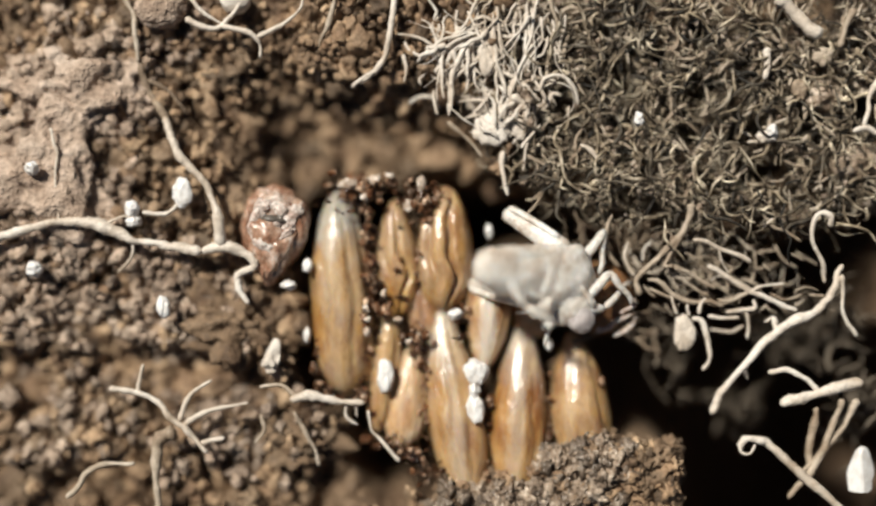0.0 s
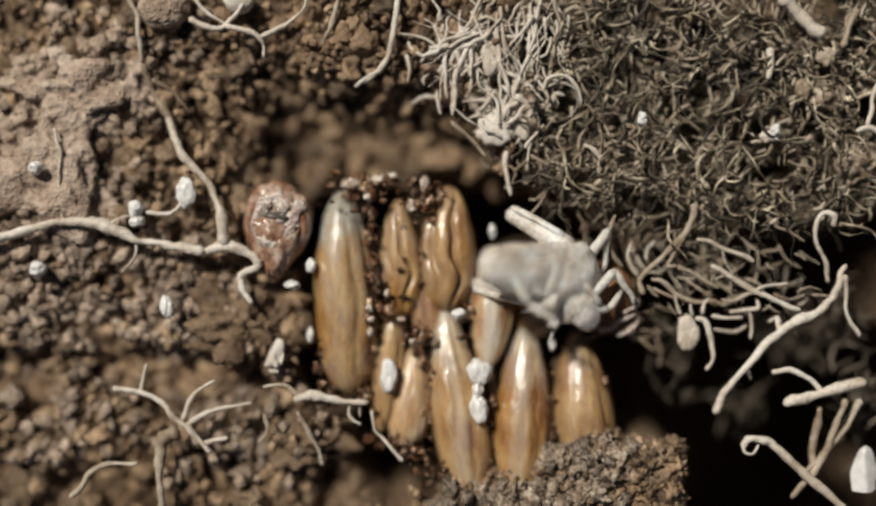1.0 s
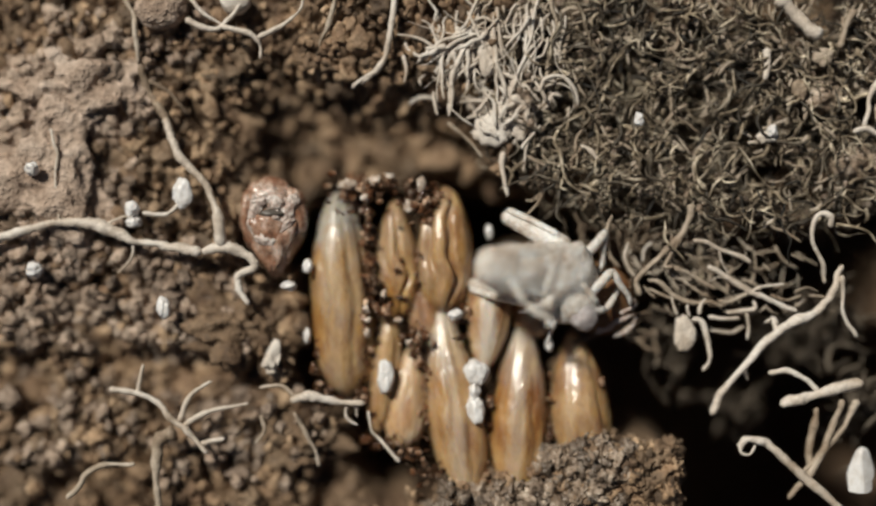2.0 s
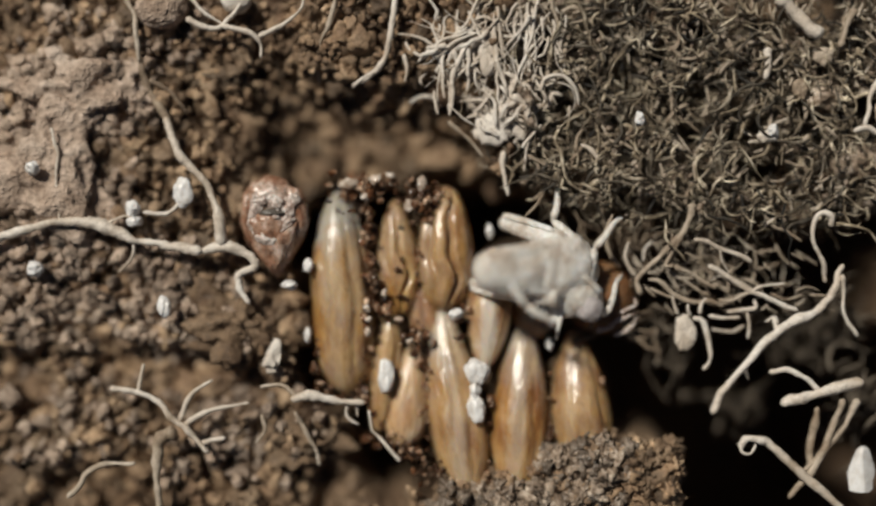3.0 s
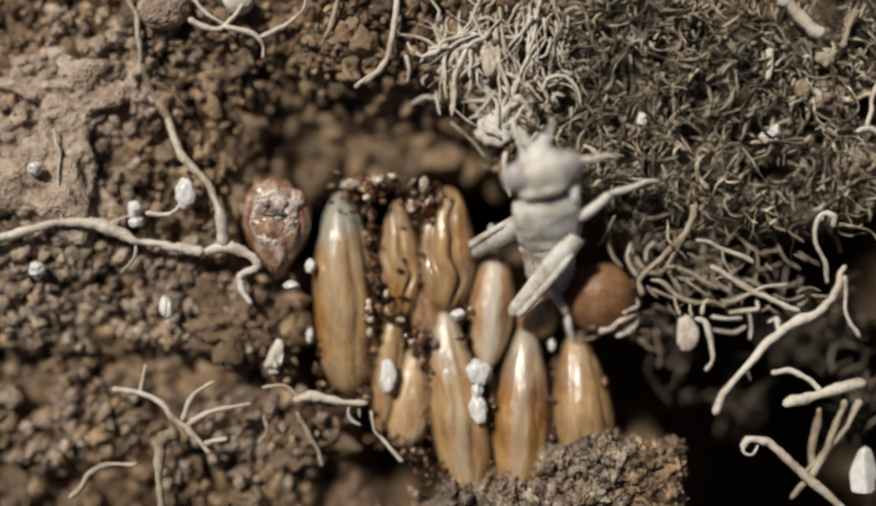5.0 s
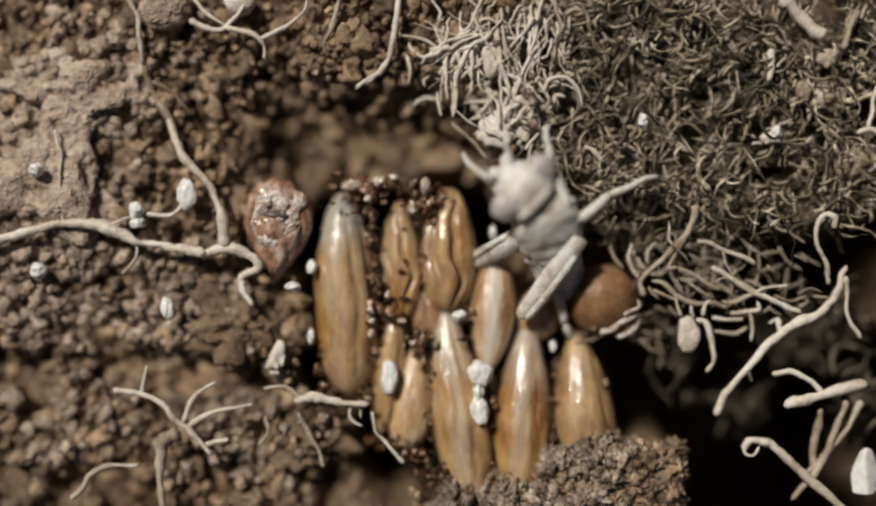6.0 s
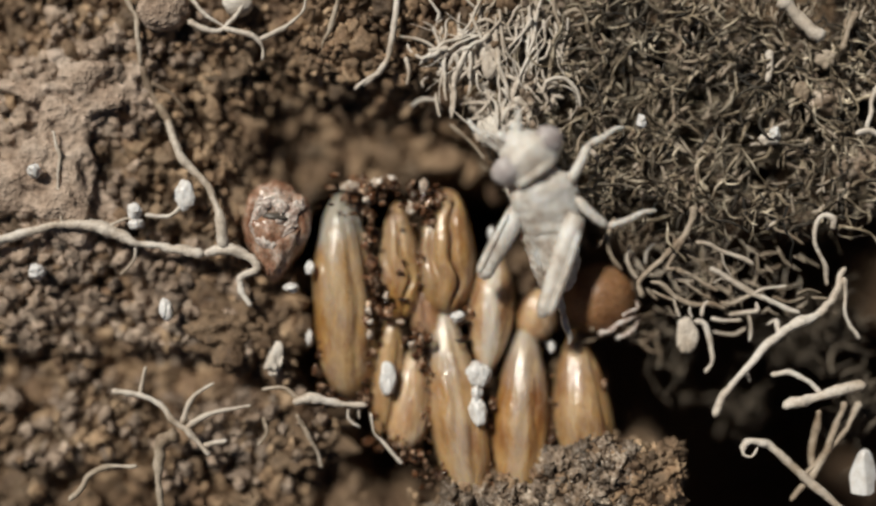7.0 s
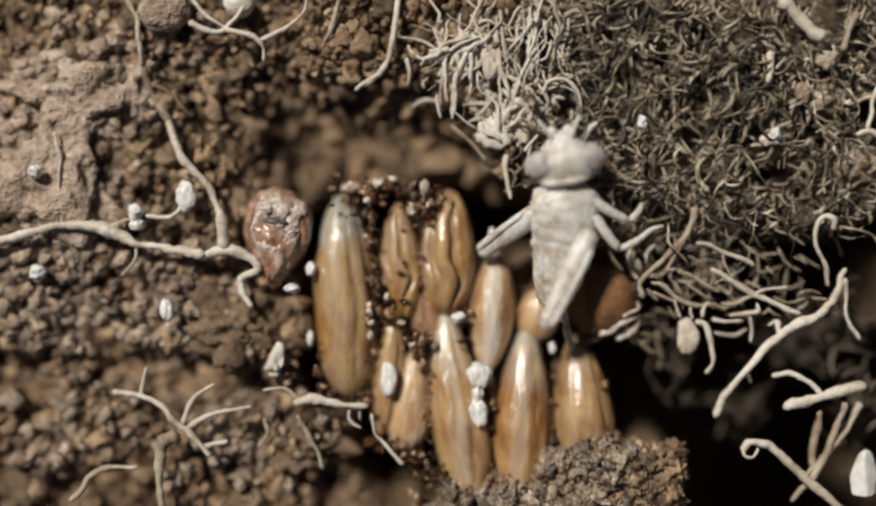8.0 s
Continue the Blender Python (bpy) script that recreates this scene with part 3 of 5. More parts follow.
rootlet([(0.44, 4.69, 0.00), (1.12, 4.05, 0.00), (1.56, 3.49, 0.00)], 0.11, ROOT, "thin tan rootlet over the dark hollow")
rootlet([(5.06, 3.88, 0.50), (5.46, 3.61, 0.50), (5.81, 3.21, 0.50)], 0.2, PALE_ROOT, "short pale root fragment in the root mat")
rootlet([(11.74, 7.21, 0.50), (11.78, 6.73, 0.50), (11.58, 6.14, 0.50)], 0.24, PALE_ROOT, "short bright root fragment in the root mat")
rootlet([(12.07, 9.12, 0.60), (12.74, 8.37, 0.60), (13.49, 7.66, 0.60)], 0.55, PALE_ROOT, "stout pale root end on soil")
rootlet([(14.71, 8.63, 0.60), (14.48, 7.94, 0.60), (14.28, 7.25, 0.60)], 0.28, ROOT, "stout tan root end on soil")
rootlet([(15.60, 6.16, 0.60), (15.22, 5.18, 0.60), (15.07, 4.49, 0.60)], 0.22, PALE_ROOT, "white curved rootlet on soil")
rootlet([(13.94, 0.89, 0.70), (13.74, 1.36, 0.75), (13.38, 1.28, 0.75), (13.30, 0.45, 0.60), (13.74, -0.35, 0.40), (13.86, -1.05, 0.20)], 0.2, PALE_ROOT, "pale hooked rootlet over the soil")
rootlet([(9.78, -5.70, 0.10), (10.66, -4.29, 0.23), (11.82, -2.96, 0.37), (12.61, -2.42, 0.50), (13.54, -1.93, 0.43), (14.00, -1.34, 0.37), (14.42, -0.39, 0.30)], 0.36, PALE_ROOT, "thick pale broken root lying over a dark hollow",
        [([(14.35, -0.74, 0.40), (14.52, -2.14, 0.25), (14.97, -2.98, 0.10)], 0.18), ([(10.84, -4.02, 0.30), (11.12, -4.55, 0.00)], 0.2), ([(12.08, -2.77, 0.30), (11.92, -2.33, 0.30)], 0.22)])
rootlet([(10.70, -6.89, 0.40), (11.12, -6.59, 0.40), (11.85, -6.89, 0.40), (13.00, -7.80, 0.40), (14.39, -9.10, 0.40)], 0.36, PALE_ROOT, "pale root with a curled broken tip", [([(10.71, -6.67, 0.50), (10.79, -7.03, 0.50), (11.09, -7.11, 0.50), (11.23, -6.79, 0.50)], 0.16)])
rootlet([(12.14, -5.33, 0.50), (13.36, -5.01, 0.50), (15.04, -4.58, 0.50)], 0.4, PALE_ROOT, "stout pale broken root in a hollow", [([(11.81, -4.19, 0.40), (12.79, -4.26, 0.45), (13.48, -4.85, 0.50)], 0.24)], tip=0.9)
rootlet([(14.46, -5.23, 0.30), (14.04, -6.32, 0.23), (13.47, -7.52, 0.17), (12.61, -8.77, 0.10)], 0.32, ROOT, "tan root crossing other broken roots")
rootlet([(15.01, -5.26, 0.10), (14.29, -6.53, 0.10), (13.09, -7.85, 0.10)], 0.26, ROOT, "tan root lying under other broken roots")
rootlet([(13.58, -5.48, 0.20), (13.42, -6.54, 0.05), (13.35, -7.61, -0.10)], 0.28, ROOT, "tan root stub among broken roots")
rootlet([(-11.54, -4.77, 0.50), (-10.26, -5.05, 0.50), (-9.17, -5.98, 0.50), (-8.07, -7.11, 0.50)], 0.27, PALE_ROOT, "pale broken root lying on soil crumbs",
        [([(-9.09, -5.93, 0.40), (-8.68, -5.06, 0.40), (-7.93, -4.51, 0.40)], 0.17), ([(-9.00, -6.13, 0.40), (-8.00, -5.60, 0.40), (-6.70, -5.30, 0.40)], 0.2), ([(-8.36, -6.73, 0.40), (-7.45, -6.57, 0.40)], 0.17), ([(-10.58, -4.94, 0.40), (-10.34, -3.95, 0.40)], 0.13)])
rootlet([(-9.26, -6.35, 0.30), (-9.85, -6.70, 0.30), (-10.01, -7.89, 0.30), (-9.89, -9.19, 0.30)], 0.4, ROOT, "thick tan root going into the soil")
rootlet([(-13.08, -8.71, 0.40), (-12.07, -7.64, 0.40), (-10.68, -7.48, 0.40)], 0.22, ROOT, "thin tan rootlet half in the soil")
rootlet([(-5.11, -5.22, 0.40), (-4.44, -5.10, 0.40), (-3.65, -5.26, 0.40), (-2.50, -5.34, 0.40)], 0.34, PALE_ROOT, "pale root reaching across to the eggs", [([(-3.22, -5.31, 0.30), (-3.19, -5.88, 0.20), (-2.75, -6.10, 0.10)], 0.14), ([(-2.86, -5.35, 0.30), (-2.83, -5.90, 0.10)], 0.13), ([(-4.95, -5.14, 0.40), (-5.53, -4.71, 0.40), (-6.22, -4.71, 0.40)], 0.16)])


rootlet([(1.54, 9.16, 0.60), (1.20, 8.37, 0.60), (0.89, 7.86, 0.60)], 0.12, PALE_ROOT, "thin pale rootlet in a tangle above the pod")
rootlet([(3.27, 8.41, 0.60), (2.84, 7.71, 0.55), (2.33, 7.13, 0.50)], 0.14, PALE_ROOT, "slanting pale rootlet in a tangle above the pod")
rootlet([(3.94, 9.16, 0.60), (4.23, 8.39, 0.50), (4.44, 7.82, 0.40)], 0.13, ROOT, "tan rootlet at the edge of a tangle")
rootlet([(0.26, 7.27, 0.60), (0.87, 7.54, 0.60), (1.54, 7.82, 0.60)], 0.15, PALE_ROOT, "pale crosswise rootlet in a tangle", [([(-0.28, 7.27, 0.60), (-0.40, 7.01, 0.50), (-0.67, 6.75, 0.40)], 0.14), ([(0.32, 7.31, 0.60), (0.08, 7.27, 0.60), (-0.35, 7.23, 0.60)], 0.24)])
rootlet([(0.61, 7.13, 0.50), (0.67, 6.62, 0.43), (0.56, 6.00, 0.37), (0.38, 5.05, 0.30)], 0.21, PALE_ROOT, "thick pale rootlet hanging from a tangle", [([(0.18, 6.87, 0.40), (0.06, 6.01, 0.30), (-0.08, 5.03, 0.20)], 0.14)])
rootlet([(1.17, 7.28, 0.50), (1.07, 6.73, 0.50), (1.11, 6.18, 0.50)], 0.13, PALE_ROOT, "short pale rootlet in a tangle", [([(0.87, 7.05, 0.50), (0.75, 6.38, 0.50)], 0.11)])
rootlet([(2.69, 5.54, 0.50), (3.04, 5.19, 0.50), (3.28, 4.56, 0.50)], 0.24, PALE_ROOT, "thick pale root knot above the pod", [([(3.60, 6.61, 0.50), (3.76, 6.18, 0.50), (4.27, 6.06, 0.50)], 0.10)])
rootlet([(7.90, -2.76, -0.80), (8.06, -3.43, -1.00), (8.02, -4.16, -1.20)], 0.18, ROOT, "dim thin rootlet down in the pit")
rootlet([(-5.12, -5.67, 0.30), (-4.55, -6.69, 0.10), (-4.21, -7.61, -0.10)], 0.18, ROOT, "thin tan rootlet over lumpy soil", [([(-6.29, -5.76, 0.20), (-6.09, -6.28, 0.20), (-6.41, -6.76, 0.20)], 0.16)])
rootlet([(-2.42, -5.63, 0.30), (-2.27, -6.36, 0.23), (-1.87, -6.88, 0.17), (-1.36, -7.45, 0.10)], 0.11, PALE_ROOT, "pale strand round the lower end of an egg", tip=1.2)
rootlet([(14.67, 4.35, 0.60), (15.11, 4.39, 0.60), (15.70, 4.19, 0.60)], 0.22, PALE_ROOT, "white rootlet lying crosswise on the mat")
rootlet([(7.24, -1.47, 0.10), (7.17, -0.93, 0.20), (7.57, -0.42, 0.30), (8.13, 0.11, 0.35), (8.65, 0.68, 0.40), (8.94, 1.30, 0.50), (9.00, 1.74, 0.50)], 0.26, ROOT, "stout tan root coming out of the mat at the pit's edge", [([(8.14, 0.11, 0.30), (8.32, 0.60, 0.30), (8.05, 0.77, 0.30)], 0.14), ([(8.65, 0.68, 0.40), (8.14, -0.38, 0.30), (8.45, -0.49, 0.30)], 0.20)], tip=0.9, wiggle=0.1)
rootlet([(9.11, 0.51, 0.35), (9.64, 0.37, 0.35), (10.09, 0.15, 0.30), (10.80, -0.10, 0.30), (11.19, -0.34, 0.25)], 0.15, PALE_ROOT, "thin pale branched rootlet over the dark hollow", [([(10.00, 0.20, 0.30), (10.20, -0.29, 0.20), (10.39, -0.78, 0.10)], 0.12)], tip=0.8, wiggle=0.1)
rootlet([(8.43, -0.45, 0.20), (9.05, -0.75, 0.20), (9.49, -1.02, 0.20), (9.95, -1.27, 0.15)], 0.17, ROOT, "tan rootlet lying over the dark hollow", [([(8.91, -1.01, 0.00), (9.45, -1.36, 0.00), (9.81, -1.54, 0.00)], 0.11)], tip=0.8, wiggle=0.1)
rootlet([(9.67, -0.42, 0.20), (10.12, -0.69, 0.20), (10.47, -0.91, 0.20), (11.18, -1.38, 0.20), (11.63, -1.52, 0.20), (12.25, -1.80, 0.20), (12.87, -2.04, 0.20)], 0.16, PALE_ROOT, "long thin pale rootlet joining a thicker root", [([(11.18, -1.36, 0.20), (11.61, -1.18, 0.25), (12.31, -1.07, 0.30)], 0.17), ([(10.50, -0.99, 0.10), (10.14, -0.83, 0.10), (9.79, -1.01, 0.05)], 0.10)], tip=0.85, wiggle=0.1)
rootlet([(10.01, -1.65, 0.10), (10.50, -1.70, 0.10), (10.93, -1.47, 0.15), (11.27, -1.36, 0.20)], 0.14, ROOT, "short tan rootlet in a tangle over the hollow", [([(10.45, -1.74, 0.10), (10.32, -1.54, 0.10)], 0.10)], tip=0.8, wiggle=0.1)
rootlet([(10.33, -2.08, 0.05), (10.86, -2.03, 0.05), (11.40, -1.94, 0.10), (11.34, -1.65, 0.10)], 0.17, PALE_ROOT, "bent pale rootlet over the dark hollow", [([(11.09, -2.08, 0.05), (11.20, -2.61, 0.00), (11.19, -3.08, -0.05)], 0.17)], tip=0.8, wiggle=0.1)
rootlet([(9.72, -2.24, 0.00), (10.25, -2.33, 0.00), (10.81, -2.31, 0.00)], 0.16, PALE_ROOT, "straight pale rootlet over the dark hollow", [([(9.87, -2.72, -0.30), (10.59, -2.83, -0.30), (11.04, -2.63, -0.30)], 0.13)], tip=0.9, wiggle=0.1)
rootlet([(7.53, -0.90, 0.15), (7.99, -1.05, 0.15), (8.45, -1.47, 0.10), (9.07, -1.74, 0.10), (9.69, -1.70, 0.10), (10.20, -1.90, 0.05)], 0.16, ROOT, "thin tan rootlet curving over the hollow", [([(7.57, -1.27, 0.10), (8.00, -1.47, 0.10), (8.34, -1.61, 0.10)], 0.15), ([(8.18, -1.27, 0.10), (7.91, -0.99, 0.10)], 0.10)], tip=0.8, wiggle=0.1)
rootlet([(8.36, -1.52, 0.10), (8.49, -1.90, 0.10), (8.64, -2.21, 0.10)], 0.13, PALE_ROOT, "short white rootlet holding a ragged flake", [([(8.89, -1.76, 0.10), (8.94, -1.98, 0.10), (9.09, -2.25, 0.10)], 0.12)], tip=0.8, wiggle=0.1)
rootlet([(9.33, -2.14, 0.15), (9.42, -1.80, 0.15), (9.61, -1.61, 0.15)], 0.13, PALE_ROOT, "short pale root stub over the hollow", tip=0.8, wiggle=0.1)
rootlet([(9.11, -2.34, 0.10), (9.47, -2.47, 0.10), (9.68, -3.01, 0.10), (9.78, -3.59, 0.10), (9.71, -3.95, 0.05), (9.54, -4.22, 0.00)], 0.20, PALE_ROOT, "curled white root end at the pit's edge", tip=0.7, wiggle=0.1)
rootlet([(6.26, 1.40, 0.10), (6.13, 0.95, 0.10), (6.07, 0.33, 0.00), (6.29, -0.16, -0.10), (6.55, -0.49, -0.20)], 0.14, ROOT, "thin curved rootlet in the dark gap", [([(6.13, 1.00, 0.10), (5.91, 0.60, 0.10), (5.69, 0.31, 0.10)], 0.14)], tip=0.8, wiggle=0.1)
rootlet([(6.86, 0.42, 0.00), (6.75, -0.07, 0.00), (6.88, -0.52, -0.10), (7.13, -0.83, -0.10)], 0.14, PALE_ROOT, "thin curved pale rootlet in the dark gap", [([(7.38, -0.29, -0.20), (7.47, 0.11, -0.20), (7.74, 0.42, -0.20)], 0.11)], tip=0.8, wiggle=0.1)
rootlet([(11.77, -2.44, 0.00), (12.07, -2.27, 0.05), (12.16, -2.61, 0.05)], 0.14, PALE_ROOT, "short pale root spur on a thicker root", tip=0.8, wiggle=0.1)
rootlet([(11.60, 1.39, 0.30), (11.95, 0.95, 0.30), (12.40, 0.77, 0.30), (12.93, 0.42, 0.30)], 0.11, ROOT, "thin tan rootlet at the mat's edge", tip=0.8, wiggle=0.1)
rootlet([(11.60, 0.91, 0.30), (11.81, 1.13, 0.35), (12.07, 1.30, 0.35)], 0.12, PALE_ROOT, "short pale rootlet at the mat's edge", tip=0.8, wiggle=0.1)
rootlet([(3.62, 5.75, 0.50), (3.85, 6.15, 0.55), (4.35, 6.28, 0.55), (4.85, 5.95, 0.50), (4.95, 5.30, 0.40)], 0.14, PALE_ROOT, "pale rootlet arching over a hole in the mat")


def flake(name, centre, rx, ry, seed, material, label, thick=0.09):
    """A thin ragged scrap of skin or root bark with an uneven rim and a crumpled face."""
    n, rings = 44, 7
    rng = np.random.default_rng(int(seed))
    th = np.linspace(0, 2 * math.pi, n, endpoint=False)
    rim = 0.72 + 0.55 * fbm(np.stack([np.cos(th) * 1.7 + seed, np.sin(th) * 1.7, th * 0], 1), 4) - 0.12 * rng.random(n)
    top = [np.stack([rx * rim * k * np.cos(th), ry * rim * k * np.sin(th), thick * (1 - k ** 4) + 0.12 * (fbm(np.stack([np.cos(th) * k * 2.2 + seed, np.sin(th) * k * 2.2, th * 0], 1), 3) - 0.5)], 1) for k in np.linspace(1 / rings, 1, rings)]
    low = [t * (1, 1, 0) + (0, 0, -thick) for t in top[::-1]]
    v = np.vstack(top + low + [[(0, 0, thick)], [(0, 0, -thick)]])
    f = []
    for i in range(2 * rings - 1):
        for j in range(n):
            k = (j + 1) % n
            f.append([i * n + j, i * n + k, (i + 1) * n + k, (i + 1) * n + j])
    e = 2 * rings * n
    for j in range(n):
        k = (j + 1) % n
        f.append([e, k, j])
        f.append([e + 1, e - n + j, e - n + k])
    return tagged(linked(name, (v + np.array(centre), f), material), label, "root flake")


flake("root_flake", (1.84, 7.13, 0.45), 0.36, 0.95, 3, PALE_ROOT, "pale papery flake of root bark in a tangle")
flake("root_flake", (2.0, 4.45, 0.18), 0.75, 0.7, 4, PALE_ROOT, "pale crumpled flake of root bark above the pod")
flake("root_flake", (3.05, 4.95, 0.22), 0.5, 0.95, 5, PALE_ROOT, "pale crumpled flake of root bark above the pod")
flake("root_flake", (8.88, -2.91, 0.00), 0.42, 0.72, 6, PALE_ROOT, "ragged white flake hanging among rootlets")
flake("root_flake", (12.88, 5.80, 0.40), 0.3, 0.42, 7, BROWN_ROOT, "pale flake lying in the root mat")
flake("root_flake", (13.68, 6.97, 0.50), 0.4, 0.35, 8, ROOT, "pale flake lying in the root mat")
flake("root_flake", (11.72, 4.13, 0.45), 0.42, 0.24, 9, PALE_ROOT, "small white flake lying in the root mat")


def tangle(name, spots, material, label, seed, n=40, width=0.16, reach_of=(0.15, 0.5)):
    """A clump of many short rootlets grown into each other."""
    rng = np.random.default_rng(seed)
    clump = tagged(new(name), label, "root clump")
    for (cx, cy, cz), sx, sy in spots:
        for k in range(n):
            p = np.array([cx + rng.normal() * sx * 0.5, cy + rng.normal() * sy * 0.5, cz + rng.uniform(-0.5, 0.25)])
            a = rng.normal() * (0.9 if reach_of[1] < 0.6 else 1.6) + math.pi / 2
            pts = [p]
            for i in range(3):
                p = p + np.array([math.cos(a), math.sin(a), rng.uniform(-0.35, 0.25)]) * rng.uniform(*reach_of)
                a += rng.normal() * 0.5
                pts.append(p)
            w = width * rng.uniform(0.4, 1.2)
            part("strand", tube(pts, w / 2, w / 3, 6, k * 0.7 + cx, 0.4, 0.16), material, clump)
    return clump


tangle("root_tangle", [((2.01, 4.73, 0.20), 0.9, 1.0), ((2.91, 4.93, 0.20), 0.8, 1.2)], PALE_ROOT, "pale fibrous clump of rootlets grown together above the pod", 31, 42, 0.17)
tangle("root_tangle", [((1.75, 7.50, 0.30), 0.9, 1.8), ((0.92, 6.62, 0.20), 1.0, 1.6), ((0.22, 6.82, 0.20), 0.8, 1.0)], PALE_ROOT, "large tangle of pale fine rootlets beside the root mat", 32, 30, 0.16)


def spray(spots, material, label, seed):
    """Long fine rootlets fanning out from where they are anchored. spots: start, heading, spread, length, how many."""
    rng = np.random.default_rng(seed)
    clump = tagged(new("root_tangle"), label, "root clump")
    for (cx, cy, cz), heading, spread, length, n in spots:
        for k in range(n):
            p = np.array([cx + rng.normal() * 0.45, cy + rng.normal() * 0.35, cz + rng.uniform(-0.3, 0.2)])
            a = math.radians(heading + rng.normal() * spread)
            step = length * rng.uniform(0.5, 1.15) / 6
            pts = [p]
            for i in range(6):
                p = p + np.array([math.cos(a), math.sin(a), rng.uniform(-0.22, 0.16)]) * step
                a += rng.normal() * 0.28
                pts.append(p)
            w = 0.05 + 0.13 * rng.random() ** 2
            part("strand", tube(pts, w / 2, w / 4, 7, k * 0.7 + cx, 0.5, 0.1, wiggle=0.12, knobs=0.5), material, clump)
    return clump


spray([((3.47, 8.83, 0.60), -112, 24, 3.6, 8), ((2.29, 8.33, 0.60), -118, 32, 3.0, 9), ((1.30, 7.76, 0.50), -130, 38, 2.2, 8), ((2.79, 6.77, 0.50), -85, 30, 2.4, 8), ((3.97, 7.76, 0.50), -75, 40, 2.4, 8)],
      PALE_ROOT, "fan of long white rootlets hanging from the mat's edge", 41)


def fragments():
    rng = np.random.default_rng(77)
    geos = []
    for k in range(230):
        x, y = rng.uniform(3.2, 15.8), 9.4 - 7.8 * rng.random() ** 1.5
        a, L = rng.uniform(0, 6.28), rng.uniform(0.25, 1.2)
        d = np.array([math.cos(a), math.sin(a), 0]) * L / 2
        p, q = np.array([x, y, 0.15 + rng.uniform(-0.2, 0.2)]), np.array([-d[1], d[0], 0.1]) * rng.uniform(-0.3, 0.3)
        w = rng.uniform(0.035, 0.085)
        geos.append(tube([p - d, p + q, p + d], w, w * 0.8, 6, k * 0.9, 0.3, 0.15, knobs=0.4))
    for k in range(60):
        x, y = 10.0 + rng.normal() * 1.7, -0.9 + rng.normal() * 0.75
        a, L = rng.normal() * 0.7 - 0.3, rng.uniform(0.3, 1.3)
        d = np.array([math.cos(a), math.sin(a), rng.uniform(-0.2, 0.2)]) * L / 2
        p, q = np.array([x, y, rng.uniform(-0.7, 0.15)]), np.array([-d[1], d[0], 0.1]) * rng.uniform(-0.4, 0.4)
        w = rng.uniform(0.025, 0.06)
        geos.append(tube([p - d, p + q, p + d], w, w * 0.7, 6, k * 0.9, 0.4, 0.1, knobs=0.5))
    tagged(linked("root_fragments", joined(geos), ROOT), "pale broken bits of rootlet strewn over the mat", "roots", kind="stuff")


fragments()
tangle("root_tangle", [((10.44, -1.57, -0.50), 2.4, 1.0), ((8.80, -0.56, -0.40), 1.4, 0.8)], ROOT, "loose tangle of tan rootlets over a dark hollow", 33, 16, 0.075, (0.2, 0.55))
tangle("root_tangle", [((3.51, 7.83, 0.10), 1.4, 1.8), ((2.90, 8.79, 0.30), 1.2, 0.8)], ROOT, "tangle of tan rootlets at the mat's edge", 34, 50, 0.14)
tangle("root_tangle", [((6.08, 1.06, -0.40), 1.4, 1.6), ((7.00, 0.25, -0.50), 0.8, 1.0)], BROWN_ROOT, "curved brown rootlets in a dark gap", 35, 24, 0.1, (0.2, 0.5))


# ---- clods, stones and grit ----
def clod(name, centre, radii, seed, material, label, category, rough=0.3, level=4, facet=0.0, group="", scale=1.5):
    ob = linked(name, lump(centre, radii, seed, rough, level, scale, facet), material)
    return tagged(ob, label, category, group)


clod("soil_clod", (-14.10, 2.70, -0.75), (2.5, 2.9, 1.0), 1.0, PALE_SOIL, "pale grey-brown lumpy clod of clay soil", "soil clod", 0.75, 5, 0.0, "", 3.0)
clod("soil_clod", (-13.10, 5.85, -0.75), (2.6, 1.7, 1.0), 2.0, PALE_SOIL, "grey-brown lumpy clod of clay soil", "soil clod", 0.75, 5, 0.0, "", 3.0)
clod("soil_clod", (-9.86, 8.79, 0.10), (0.95, 0.8, 0.6), 3.0, PALE_SOIL, "rounded pinkish-brown soil clod", "soil clod", 0.15)
clod("soil_clod", (-7.36, -2.68, -0.80), (1.7, 1.3, 0.9), 4.0, SOIL, "rough olive-brown soil clod", "soil clod", 1.0, 5, 0.0, "", 2.6)
clod("soil_clod", (-4.88, -6.89, -1.00), (1.3, 1.0, 0.8), 6.0, SOIL, "rough grey-brown clod of soil", "soil clod", 1.0, 5, 0.0, "", 2.8)
clod("soil_clod", (7.71, -7.94, -0.40), (0.95, 0.75, 0.8), 7.0, SOIL, "grey-brown crumbly soil clod below the eggs", "soil clod", 0.35)
clod("soil_clod", (6.18, -8.23, -0.40), (1.3, 0.9, 0.8), 8.0, GRITTY, "grey-brown crumbly soil clod below the eggs", "soil clod", 0.4)
clod("soil_clod", (13.85, 5.60, -0.40), (0.8, 0.55, 0.7), 14.0, GRITTY, "grey lumpy clod in the root mat", "soil clod", 0.5)
